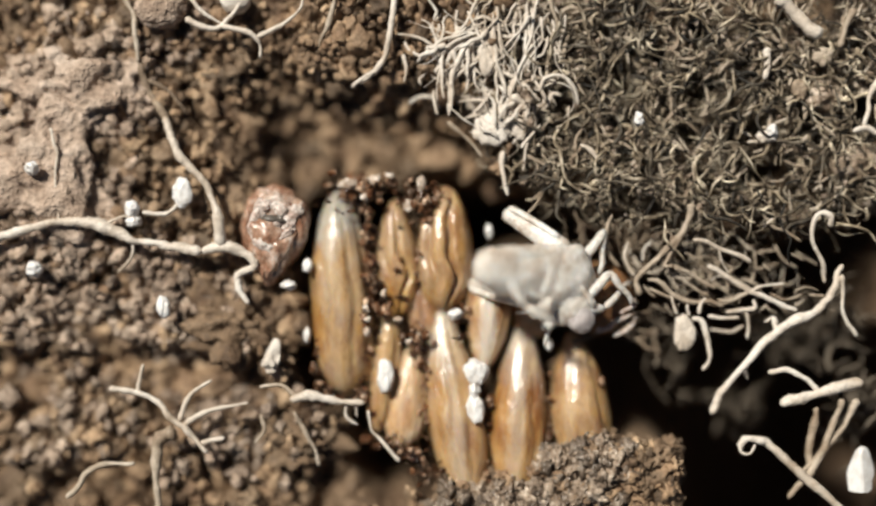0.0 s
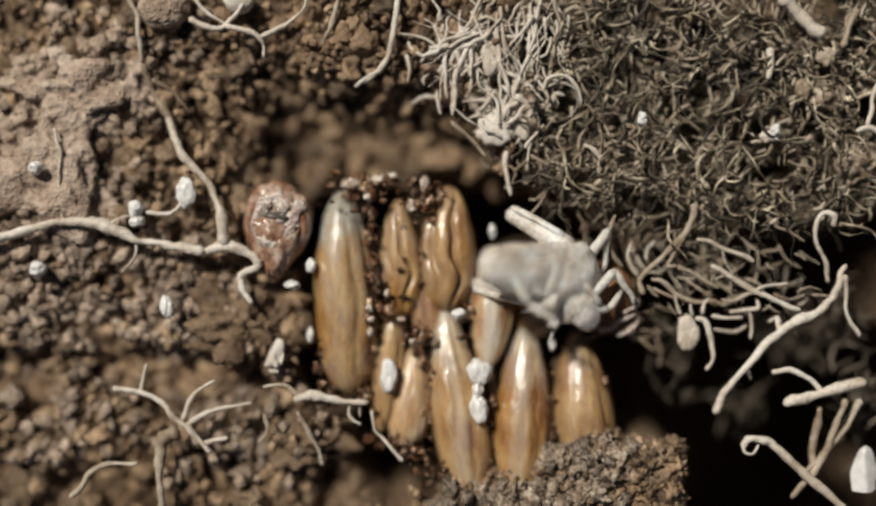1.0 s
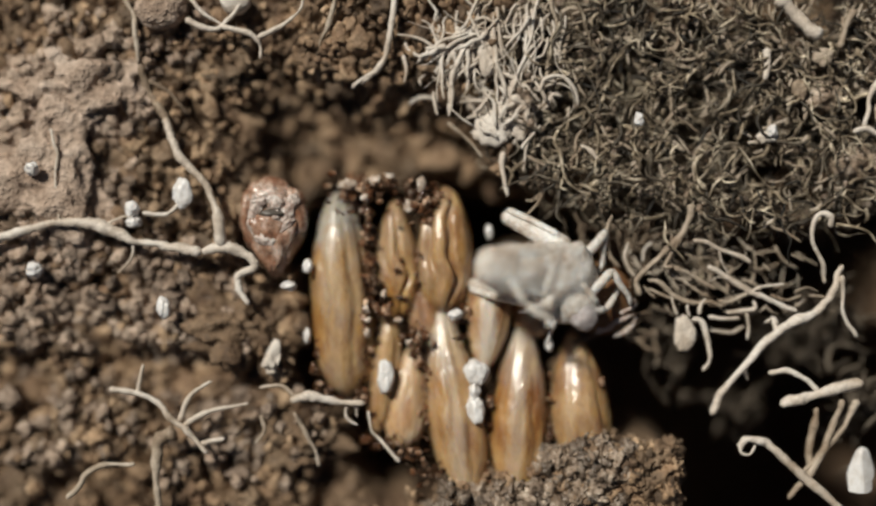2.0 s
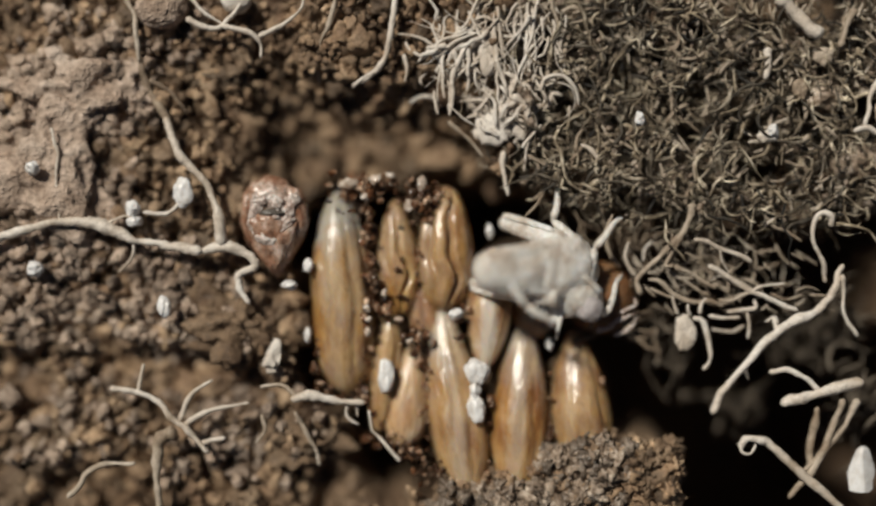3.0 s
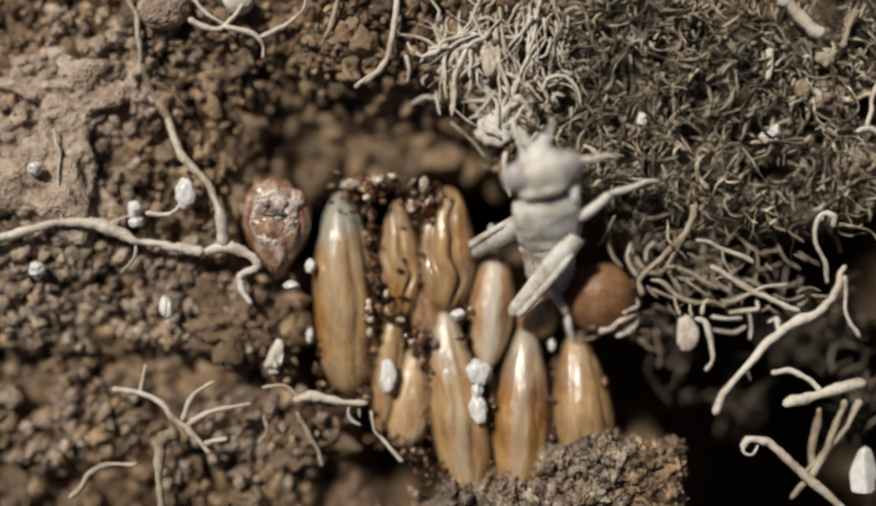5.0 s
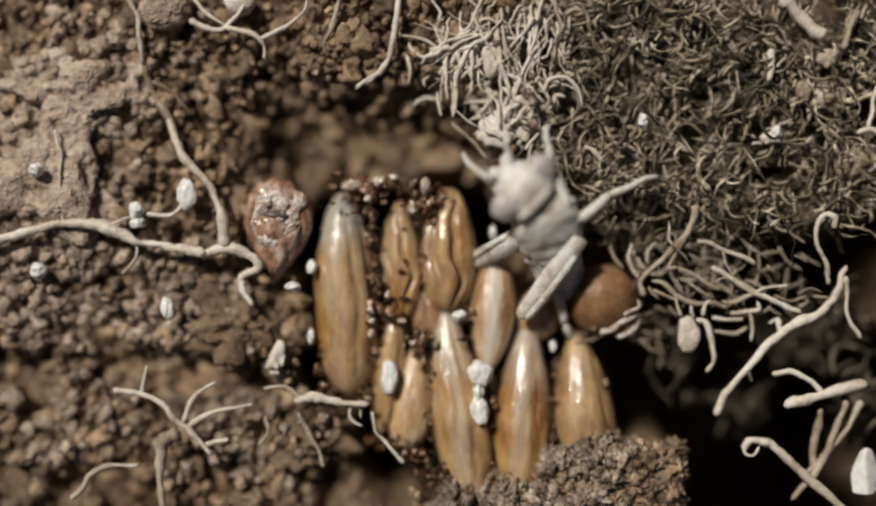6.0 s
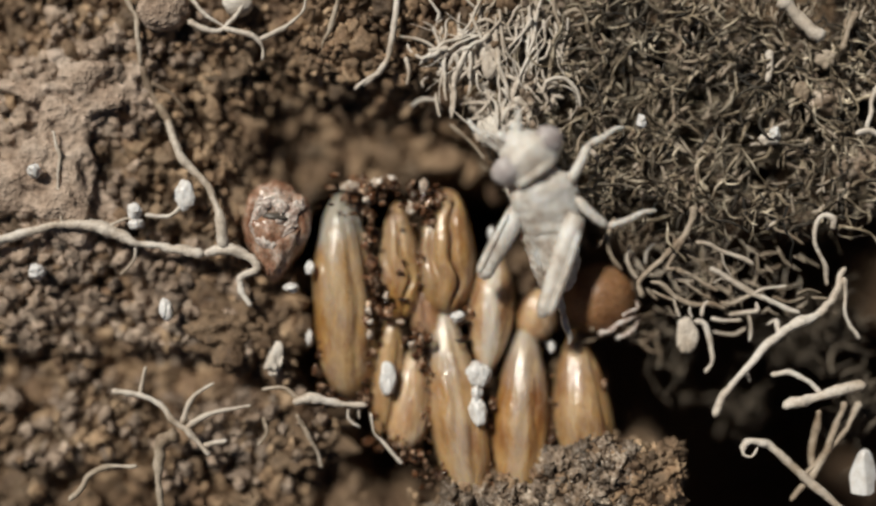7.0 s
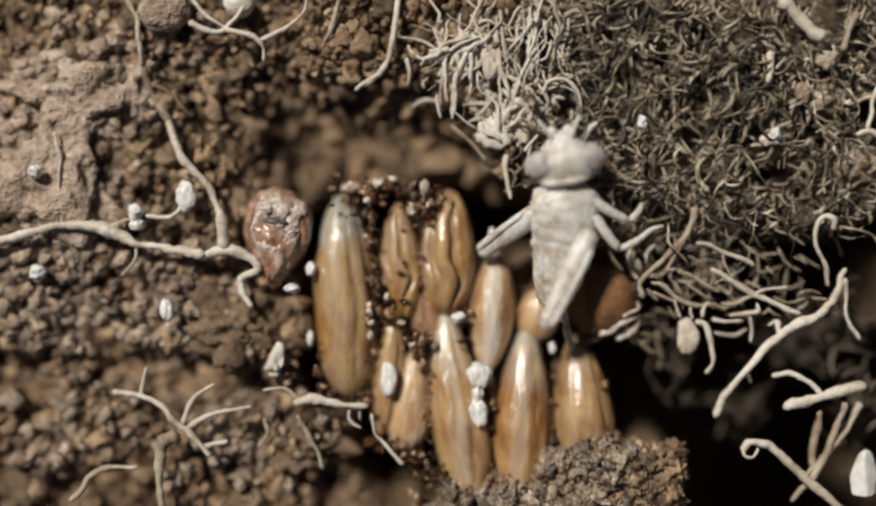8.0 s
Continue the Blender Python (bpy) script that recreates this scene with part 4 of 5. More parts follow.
clod("soil_clod", (15.19, 3.39, -0.50), (0.9, 0.7, 0.8), 15.0, GRITTY, "grey lumpy clod in the root mat", "soil clod", 0.5)
clod("soil_clod", (17.21, -9.18, -5.20), (0.75, 0.8, 5.0), 16.0, SOIL, "dark upright soil clod under a white stone", "soil clod", 0.2)
clod("pebble", (-7.15, 8.97, 0.20), (0.55, 0.45, 0.4), 10.0, PALE_ROOT, "small pale rounded stone", "stone", 0.12)
clod("pebble", (15.05, -7.95, 0.20), (0.62, 0.9, 0.45), 11.0, WHITE, "white angular stone on soil", "stone", 0.5, 4, 0.5)
clod("pebble", (-5.87, -3.70, 0.00), (0.42, 0.62, 0.3), 12.0, PALE_ROOT, "pale shard of stone at the pit's edge", "stone", 0.9, 4, 0.45)
GRIT = [((-9.00, 2.13, 0.40), 0.42, 0.55), ((-10.78, 1.60, 0.40), 0.3, 0.3), ((-10.74, 1.12, 0.40), 0.3, 0.22), ((-9.67, -1.95, 0.40), 0.28, 0.42), ((-14.28, -0.57, 0.30), 0.35, 0.3),
        ((-4.60, -0.45, 0.00), 0.22, 0.3), ((-5.24, -1.14, 0.30), 0.32, 0.2), ((-1.84, -4.45, -0.08), 0.34, 0.6), ((1.43, -4.25, 0.12), 0.48, 0.5), ((1.36, -4.9, 0.1), 0.22, 0.3),
        ((1.43, -5.55, 0.15), 0.38, 0.55), ((11.88, 4.36, 0.50), 0.2, 0.26), ((7.16, 4.75, 0.50), 0.2, 0.28), ((-14.28, 3.01, 0.60), 0.3, 0.26), ((4.06, -3.32, -0.40), 0.17, 0.24),
        ((-4.66, -2.96, -0.20), 0.16, 0.32), ((1.91, 0.80, -0.60), 0.16, 0.28), ((0.68, -2.18, 0.20), 0.3, 0.2)]
for i, (c, rx, ry) in enumerate(GRIT):
    clod("grit_grain", c, (rx * 0.85, ry * 0.9, 0.24), 20 + i, WHITE, "bright white grain of grit", "grit", 0.5, 4, 0.0, "white grit", 1.4)


# the hollow's dimness is painted into the dark colour of these two tangles
tangle("root_tangle", [((8.75, -4.55, -1.30), 0.9, 1.3), ((8.3, -3.2, -1.0), 0.5, 0.9), ((11.3, -5.9, -2.2), 1.2, 0.9)], SHADED_ROOT, "rootlets hanging down in the hollow, darkened by painted shade", 37, 16, 0.12, (0.15, 0.45))
tangle("root_tangle", [((14.7, -2.9, -1.2), 1.3, 1.6), ((13.0, -3.4, -1.8), 1.3, 0.9), ((15.4, -5.6, -1.0), 0.6, 1.6)], SHADED_ROOT, "rootlets and fibres at the back of the hollow, darkened by painted shade", 38, 40, 0.13, (0.15, 0.45))
tangle("skin_rag", [((6.76, -2.17, -0.50), 0.5, 0.9), ((6.09, -2.82, -0.50), 0.8, 0.3)], BROWN_ROOT, "brown shreds of old skin beside a round egg", 36, 26, 0.14)


# ---- eggs ----
def egg_mesh(length, radius, peak=0.42, foot=2.6, tip=2.0, point=0.62, seed=0.0, wrinkle=0.06, grooves=(), bend=0.0, flat=0.92, creases=2):
    """A long egg along y, its narrow end up. peak: where it is widest; foot, tip, point: how full its ends are.
    grooves: (angle, depth, width, wave) of creases along it."""
    nu, nv = 84, 90
    s = 0.5 - 0.5 * np.cos(math.pi * np.linspace(0.0, 1.0, nv + 1))
    th = np.linspace(0, 2 * math.pi, nu, endpoint=False)
    S, T = np.meshgrid(s[1:-1], th, indexing="ij")
    low, high = np.clip((peak - S) / peak, 0, 1), np.clip((S - peak) / (1 - peak), 0, 1)
    r = radius * np.where(S < peak, (1 - low ** foot) ** 0.55, (1 - high ** tip) ** point)
    p = np.stack([np.cos(T).ravel() * 1.4, np.sin(T).ravel() * 1.4, S.ravel() * length * 0.45 + seed * 5], 1)
    r = r * (1 + wrinkle * 2 * (fbm(p, 3).reshape(r.shape) - 0.5))
    p = np.stack([np.cos(T).ravel() * 5.5, np.sin(T).ravel() * 5.5, S.ravel() * length * 0.7 + seed * 3], 1)
    r = r * (1 + 0.075 * (fbm(p, 2).reshape(r.shape) - 0.5))
    lines = list(grooves) + [(0.7 + (seed * 2.39 + k * 0.9) % 1.9, 0.04, 0.1, 0.12) for k in range(creases)]
    for a, depth, width, wave in lines:
        mid = a + wave * np.sin(S * 8 + seed) + 0.4 * wave * np.sin(S * 19 + 2 * seed)
        d = np.angle(np.exp(1j * (T - mid)))
        r = r * (1 - depth * np.exp(-(d / width) ** 2) * np.sin(math.pi * S) ** 0.4)
    x = r * np.cos(T) + bend * np.sin(math.pi * S)
    z = r * np.sin(T) * flat
    y = (S - 0.5) * length
    verts = np.vstack([np.stack([x, y, z], -1).reshape(-1, 3), [(0, -0.5 * length, 0), (0, 0.5 * length, 0)]])
    n = nv - 1
    faces = []
    for i in range(n - 1):
        for j in range(nu):
            k = (j + 1) % nu
            faces.append([i * nu + j, (i + 1) * nu + j, (i + 1) * nu + k, i * nu + k])
    e = n * nu
    for j in range(nu):
        k = (j + 1) % nu
        faces.append([e, j, k])
        faces.append([e + 1, e - nu + k, e - nu + j])
    return verts, faces


def egg(a, b, radius, label, material=None, **shape):
    """An egg from its lower end a to its upper end b."""
    a, b = Vector(a), Vector(b)
    ob = linked("egg", egg_mesh((b - a).length, radius, **shape), material or SHELL)
    y = (b - a).normalized()
    x = y.cross(Vector((0, 0, 1))).normalized()
    m = Matrix((x, y, x.cross(y))).transposed().to_4x4()
    ob.matrix_basis = Matrix.Translation((a + b) / 2 * MM) @ m
    return tagged(ob, label, "egg", "eggs in the pod")


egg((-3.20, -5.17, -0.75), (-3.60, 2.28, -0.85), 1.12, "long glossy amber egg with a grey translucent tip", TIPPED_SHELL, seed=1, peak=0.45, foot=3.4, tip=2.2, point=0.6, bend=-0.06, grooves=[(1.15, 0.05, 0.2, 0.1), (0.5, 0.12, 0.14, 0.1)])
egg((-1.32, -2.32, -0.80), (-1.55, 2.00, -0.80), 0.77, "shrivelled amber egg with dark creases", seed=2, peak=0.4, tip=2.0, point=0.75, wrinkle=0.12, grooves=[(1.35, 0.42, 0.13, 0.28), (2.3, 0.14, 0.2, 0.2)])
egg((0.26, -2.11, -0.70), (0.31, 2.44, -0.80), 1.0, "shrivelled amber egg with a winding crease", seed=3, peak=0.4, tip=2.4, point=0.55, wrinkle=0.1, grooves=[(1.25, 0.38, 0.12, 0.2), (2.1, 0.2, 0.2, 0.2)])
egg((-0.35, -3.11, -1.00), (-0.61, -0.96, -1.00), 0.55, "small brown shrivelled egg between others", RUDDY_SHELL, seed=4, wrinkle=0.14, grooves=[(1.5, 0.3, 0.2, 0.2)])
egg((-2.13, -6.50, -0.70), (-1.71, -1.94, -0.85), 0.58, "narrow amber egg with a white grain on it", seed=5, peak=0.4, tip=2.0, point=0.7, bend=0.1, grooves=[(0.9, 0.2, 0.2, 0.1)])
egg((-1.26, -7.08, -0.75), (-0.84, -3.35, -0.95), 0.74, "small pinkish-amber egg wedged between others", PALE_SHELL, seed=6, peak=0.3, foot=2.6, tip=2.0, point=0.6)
egg((1.23, -8.79, -0.45), (0.14, -1.82, -0.95), 1.06, "long glossy amber egg with a pale tip and painted sheen", STREAKED_SHELL, seed=7, peak=0.4, foot=2.6, tip=1.7, point=0.72, bend=-0.08, grooves=[(1.75, 0.09, 0.16, 0.12), (1.1, 0.07, 0.12, 0.2)])
egg((1.72, -4.17, -0.50), (2.07, 0.20, -1.00), 0.83, "glossy amber egg with a milky streak and painted highlight", MILKY_SHEEN_SHELL, seed=8, peak=0.5, foot=1.8, tip=2.0, point=0.7, grooves=[(1.3, 0.06, 0.3, 0.1)])
egg((2.85, -8.87, -0.45), (3.21, -2.39, -0.95), 1.02, "long glossy amber egg with wet highlights, partly painted", STREAKED_SHELL, seed=9, peak=0.42, foot=2.2, tip=1.7, point=0.72, grooves=[(1.05, 0.08, 0.15, 0.12)])
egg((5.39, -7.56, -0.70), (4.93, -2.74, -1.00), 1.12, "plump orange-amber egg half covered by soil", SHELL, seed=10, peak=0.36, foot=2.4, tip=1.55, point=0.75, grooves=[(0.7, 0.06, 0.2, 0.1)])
egg((3.52, -3.12, -1.20), (3.65, -1.16, -0.90), 0.75, "small pinkish egg end behind others", PALE_SHELL, seed=11)
egg((6.04, -2.95, -1.00), (5.78, -0.33, -0.90), 1.3, "round dull orange-brown egg end beside the pit", DULL_SHELL, seed=12, peak=0.5, foot=2.2, tip=2.2, point=0.5, wrinkle=0.09, creases=0)


def skin_shred(points, width):
    """A torn, curled strip of old egg skin."""
    ob = linked("skin_shred", tube(points, width / 2, width / 4, 10, points[0][0], 0.6, 0.07, flat=0.4, wiggle=0.1, knobs=0.5), FILM)
    return tagged(ob, "pale torn strip of skin curling round a brown egg", "egg skin", "skin shreds")


skin_shred([(5.79, -2.84, -0.20), (6.09, -2.68, -0.10), (6.40, -2.43, 0.00), (6.76, -2.27, 0.00), (7.08, -2.15, -0.10)], 0.20)
skin_shred([(6.54, -2.15, 0.10), (6.82, -1.99, 0.10), (7.14, -1.87, 0.00), (7.10, -1.63, -0.10)], 0.16)
skin_shred([(6.36, -2.97, -0.30), (6.75, -2.84, -0.20), (7.07, -2.60, -0.20), (7.23, -2.29, -0.30)], 0.15)


# ---- froth and grains on the pod ----
def froth():
    rng = np.random.default_rng(21)
    geos = []
    spots = [((-2.88, 2.15), 0.8, 0.5, 90), ((-0.58, 2.05), 0.7, 0.5, 70), ((-1.88, 2.55), 1.3, 0.25, 60), ((-0.58, 1.35), 0.5, 0.5, 24), ((-2.08, -1.85), 0.6, 0.55, 40),
             ((-2.52, -2.75), 0.25, 0.9, 40), ((-2.48, -0.35), 0.2, 1.0, 40), ((-0.98, -2.95), 0.5, 0.35, 22), ((-0.68, -3.35), 0.2, 0.6, 12), ((0.72, -2.95), 0.2, 0.9, 14)]
    flanks = [((-2.46, 0.65), 0.2, 1.3, 60), ((-2.75, -5.05), 0.3, 0.35, 30), ((-4.1, -4.9), 0.25, 0.5, 26), ((0.95, -8.7), 0.7, 0.2, 40), ((3.0, -8.75), 0.6, 0.25, 40), ((-1.0, -7.25), 0.5, 0.25, 40), ((1.05, -2.35), 0.12, 0.5, 16), ((5.3, -6.6), 0.7, 0.3, 36), ((-2.58, -3.95), 0.15, 1.1, 30), ((-4.24, -3.75), 0.16, 1.4, 30), ((-3.68, -5.25), 0.6, 0.2, 30), ((-0.36, -4.75), 0.14, 1.6, 40), ((-1.36, -0.35), 0.1, 1.4, 20), ((-0.64, -0.35), 0.1, 1.4, 20),
              ((1.88, -6.15), 0.1, 1.6, 30), ((1.48, -7.95), 0.4, 0.5, 40), ((4.02, -6.15), 0.1, 1.6, 30), ((-1.68, -6.75), 0.8, 0.3, 60), ((-0.28, -7.95), 0.5, 0.5, 50), ((6.02, -5.75), 0.12, 1.2, 22), ((4.32, -7.95), 1.8, 0.3, 70)]
    for spot in spots + flanks:
        (cx, cy), sx, sy, n = spot
        for k in range(n):
            x, y = cx + rng.normal() * sx * 0.6, cy + rng.normal() * sy * 0.6
            r = 0.035 + 0.19 * rng.random() ** 1.7
            if spot in flanks:
                r *= 0.75
            geos.append(lump((x, y, rng.uniform(-0.75, 0.0) if spot in flanks else rng.uniform(-0.7, 0.15)), (r, r * rng.uniform(0.4, 1.6), r * rng.uniform(0.4, 1.0)), rng.uniform(0, 90), 1.3, 2, 2.4, 0.45))
    tagged(linked("dried_froth", joined(geos), FROTH), "glistening brown and cream grains of dried egg-pod froth", "froth", kind="stuff")


froth()
CREAM = [((-3.12, 2.49, 0.00), 0.42, 0.2), ((-2.24, 2.61, 0.00), 0.28, 0.24), ((-0.54, 2.45, 0.00), 0.2, 0.3), ((-0.98, 1.73, 0.00), 0.2, 0.24), ((-1.68, 2.78, -0.10), 0.2, 0.12), ((-2.57, 2.01, 0.10), 0.14, 0.14),
         ((-2.51, -1.99, 0.10), 0.16, 0.14), ((-2.47, -2.38, 0.10), 0.18, 0.15), ((-2.47, -2.82, 0.10), 0.18, 0.15), ((-1.36, -2.38, 0.10), 0.15, 0.12), ((-1.88, -1.43, 0.10), 0.12, 0.18), ((-0.64, -3.07, 0.00), 0.1, 0.3), ((-0.96, -3.15, 0.00), 0.16, 0.22)]
for i, (c, rx, ry) in enumerate(CREAM):
    clod("froth_grain", c, (rx, ry, 0.16), 60.5 + i, CREAMY, "glistening cream grain of dried froth", "froth", 0.9, 3, 0.3, "cream froth grains")


# ---- the grasshopper nymphs ----
def loft(sections, seed=0.0, sides=28, per=7, rough=0.05, rings=0.0, pitch=0.45):
    """A body along y through sections (y, half width, half height, z of its axis)."""
    a = np.array(sections, float)
    n = per * (len(a) - 1) + 1
    c = spline(a, n)
    th = np.linspace(0, 2 * math.pi, sides, endpoint=False)
    verts = []
    for y, w, h, z in c:
        k = 1 - rings * (0.5 + 0.5 * math.cos(2 * math.pi * y / pitch)) ** 4
        verts.append(np.stack([max(w, 0.02) * k * np.cos(th), np.full(sides, y), z + max(h, 0.02) * k * np.sin(th)], 1))
    v = np.vstack(verts)
    nrm = v - np.repeat(np.stack([c[:, 0] * 0, c[:, 0], c[:, 3]], 1), sides, 0)
    v = v + nrm * (2 * rough * (fbm(v * 2.2 + seed * 9.1, 3) - 0.5))[:, None]
    v = np.vstack([v, [(0, c[0, 0], c[0, 3]), (0, c[-1, 0], c[-1, 3])]])
    f = []
    for i in range(n - 1):
        for j in range(sides):
            k = (j + 1) % sides
            f.append([i * sides + j, (i + 1) * sides + j, (i + 1) * sides + k, i * sides + k])
    e = n * sides
    for j in range(sides):
        k = (j + 1) % sides
        f.append([e, j, k])
        f.append([e + 1, e - sides + k, e - sides + j])
    return v, f


HIPS = {"hind_left": (-0.95, 0.95, 0.1), "hind_right": (0.92, 0.5, 0.55), "middle_right": (0.98, 1.05, 0.35), "middle_left": (-0.1, -1.5, 0.2), "fore_right": (0.8, 1.6, 0.35), "fore_left": (-0.75, 1.7, 0.0)}
REACH = {"hind_left": (2.8, 0), "hind_right": (3.75, 0), "middle_right": (1.5, 1.9), "middle_left": (1.5, 1.2), "fore_right": (1.6, 1.5), "fore_left": (1.4, 1.6)}


def grasshopper_nymph():
    body = new("grasshopper_nymph")
    tagged(body, "pale grey newly hatched grasshopper nymph climbing off the eggs", "grasshopper")
    p = {"body": body}
    part("abdomen", loft([(-2.42, 0.16, 0.14, -0.1), (-2.22, 0.56, 0.42, -0.1), (-1.6, 0.8, 0.54, -0.05), (-0.8, 0.95, 0.6, 0), (0.1, 1.02, 0.64, 0), (0.6, 0.7, 0.5, 0)], 1, rings=0.05, pitch=0.36, rough=0.17), SKIN, body)
    part("thorax", loft([(-0.2, 0.7, 0.45, 0.03), (0.1, 1.05, 0.64, 0.05), (0.9, 1.16, 0.66, 0.07), (1.55, 1.2, 0.64, 0.08), (1.9, 0.95, 0.5, 0.06), (2.2, 0.4, 0.36, 0.05)], 2, rough=0.24), SKIN, body)
    for sx in (-1, 1):
        part("side_fold", tube([(sx * 0.78, 1.7, 0.38), (sx * 0.86, 0.8, 0.42), (sx * 0.68, -0.4, 0.4), (sx * 0.5, -1.5, 0.35)], 0.14, 0.08, 9, 3.0 + sx, 0.3), SKIN, body, "pale fold along the flank")
    head = part("head", loft([(-0.8, 0.5, 0.38, 0), (-0.66, 0.95, 0.6, 0), (-0.22, 1.3, 0.74, 0.05), (0.2, 1.22, 0.74, 0.1), (0.52, 0.8, 0.6, 0.05), (0.85, 0.5, 0.42, 0), (1.1, 0.2, 0.22, -0.05)], 3, rough=0.2), SKIN, body)
    p["head"] = head
    for sx in (-1, 1):
        part("eye", lump((sx * 0.85, 0.02, 0.36), (0.56, 0.5, 0.42), 40 + sx, 0.15, 4), DUSKY, head, "dusky grey compound eye")
        part("antenna", tube([(sx * 0.3, 0.75, 0.3), (sx * 0.5, 1.2, 0.4), (sx * 0.75, 1.6, 0.3)], 0.09, 0.06, 8, sx + 2.0), SKIN, head)
        part("mouthpart", lump((sx * 0.28, 1.05, 0.1), (0.2, 0.25, 0.2), 44 + sx, 0.2, 3), SKIN, head)
    part("neck_fold", tube([(-0.9, -0.6, 0.42), (-0.5, -0.66, 0.64), (0.1, -0.68, 0.7), (0.6, -0.62, 0.6)], 0.13, 0.1, 8, 5.0), SKIN, head, "pale fold behind the head")
    for side in ("hind_left", "hind_right"):
        L = REACH[side][0]
        leg = part("hind_leg", loft([(0, 0.2, 0.16, 0), (0.15, 0.36, 0.3, 0), (0.35 * L, 0.38, 0.32, 0), (0.75 * L, 0.3, 0.25, 0), (0.93 * L, 0.27, 0.26, 0), (L, 0.1, 0.1, 0)], 6), SKIN, body)
        sx = 1 if side == "hind_left" else -1
        part("shin", tube([(sx * 0.2, 0.95 * L, 0.16), (sx * 0.27, 0.6 * L, 0.24), (sx * 0.27, 0.15 * L, 0.26)], 0.15, 0.11, 8, 7.0), SKIN, leg)
        p[side] = leg
    for side in ("middle_right", "middle_left", "fore_right", "fore_left"):
        a, b = REACH[side]
        leg = part("middle_leg" if side.startswith("middle") else "fore_leg", tube([(0, 0, 0), (0.04, a * 0.5, 0.04), (0, a, 0)], 0.19, 0.15, 10, 8.0 + a), SKIN, body)
        shin = part("shin", tube([(0, 0, 0), (0.03, b * 0.4, 0.04), (-0.03, b * 0.75, 0), (0.08, b, -0.05)], 0.15, 0.08, 10, 9.0 + b), SKIN, leg)
        p[side], p[side + "_shin"] = leg, shin
    return p


NYMPH = grasshopper_nymph()


def hatching_nymph():
    v, f = lump((0, -0.35, -0.1), (1.15, 1.45, 0.9), 51, 0.3, 5, 2.2)
    v = v * np.stack([1 + 0.36 * np.clip(v[:, 1], -1.7, 0), v[:, 1] * 0 + 1, v[:, 1] * 0 + 1], 1)
    head = linked("hatching_nymph", (v, f), BROWN_SKIN)
    tagged(head, "brown wrinkled nymph head pushing out of its egg, with torn membrane", "grasshopper")
    part("brow", lump((-0.1, 1.0, 0.15), (0.82, 0.7, 0.5), 52, 0.35, 4, 1.6), BROWN_SKIN, head, "orange-brown crown")
    part("cheek", lump((0.78, 0.45, 0.15), (0.42, 0.85, 0.45), 53, 0.35, 4, 1.6), BROWN_SKIN, head)
    part("cheek", lump((-0.85, 0.35, 0.1), (0.36, 0.9, 0.4), 54, 0.35, 4, 1.6), BROWN_SKIN, head)
    # the part named eye is only a dark grey crescent below the membrane
    part("eye", lump((0.0, 0.42, 0.62), (0.46, 0.15, 0.2), 55, 0.3, 3), DARK_SKIN, head, "dark grey crescent under torn membrane")
    rng = np.random.default_rng(61)
    for x, y, r, turn in ((-0.58, 0.6, 0.34, 1.25), (-0.4, 0.9, 0.26, 0.35), (0.2, 0.8, 0.24, -0.5), (0.55, 0.5, 0.32, 1.3), (0.42, 0.0, 0.3, 0.6), (-0.62, 0.0, 0.26, 1.9), (-0.2, -0.5, 0.34, -0.35), (0.75, 0.85, 0.2, 1.0), (0.15, 0.3, 0.16, 0.9)):
        v, f = lump((0, 0, 0), (r * 1.3, 0.16 + 0.12 * rng.random(), 0.13), rng.uniform(0, 99), 0.7, 4, 1.8)
        c, n = math.cos(turn), math.sin(turn)
        part("membrane", (v @ np.array([[c, n, 0], [-n, c, 0], [0, 0, 1]]) + (x, y, 0.70 - 0.25 * abs(x)), f), FILM, head, "pale torn egg membrane")
    return head


HATCHING = hatching_nymph()

# ---- what moves ----
# the nymph's middle, its heading (0: away along y, positive: to its left) and its rearing, in degrees
COURSE = [
    (0.0, (3.50, -0.76, 1.40), -98, -26), (1.0, (3.56, -0.68, 1.40), -98, -26), (2.8, (3.56, -0.64, 1.40), -97, -26), (3.1, (3.50, -0.60, 1.40), -86, -22), (3.2, (3.36, -0.42, 1.30), -52, 8),
    (3.3, (3.72, -0.22, 0.70), -24, 54), (3.5, (3.62, -0.42, 0.60), -20, 54), (3.7, (3.82, -0.08, 0.60), -22, 46), (3.9, (3.80, 0.34, 0.60), -12, 40), (4.2, (3.80, 0.44, 0.55), -4, 36),
    (4.7, (3.84, 0.48, 0.55), 1, 34), (5.8, (3.94, 0.28, 0.60), 17, 36), (6.2, (3.98, 0.24, 0.60), 17, 36), (6.5, (3.86, 0.36, 0.60), 19, 32), (6.7, (3.65, 0.44, 0.65), 17, 24),
    (7.0, (3.92, 0.95, 0.80), 9, 15), (7.3, (3.94, 1.08, 0.80), 6, 6), (7.6, (4.08, 0.83, 0.80), 2, 6), (7.8, (4.16, 0.64, 0.80), -4, 6), (8.0, (4.30, 0.52, 0.80), -7, 6)]
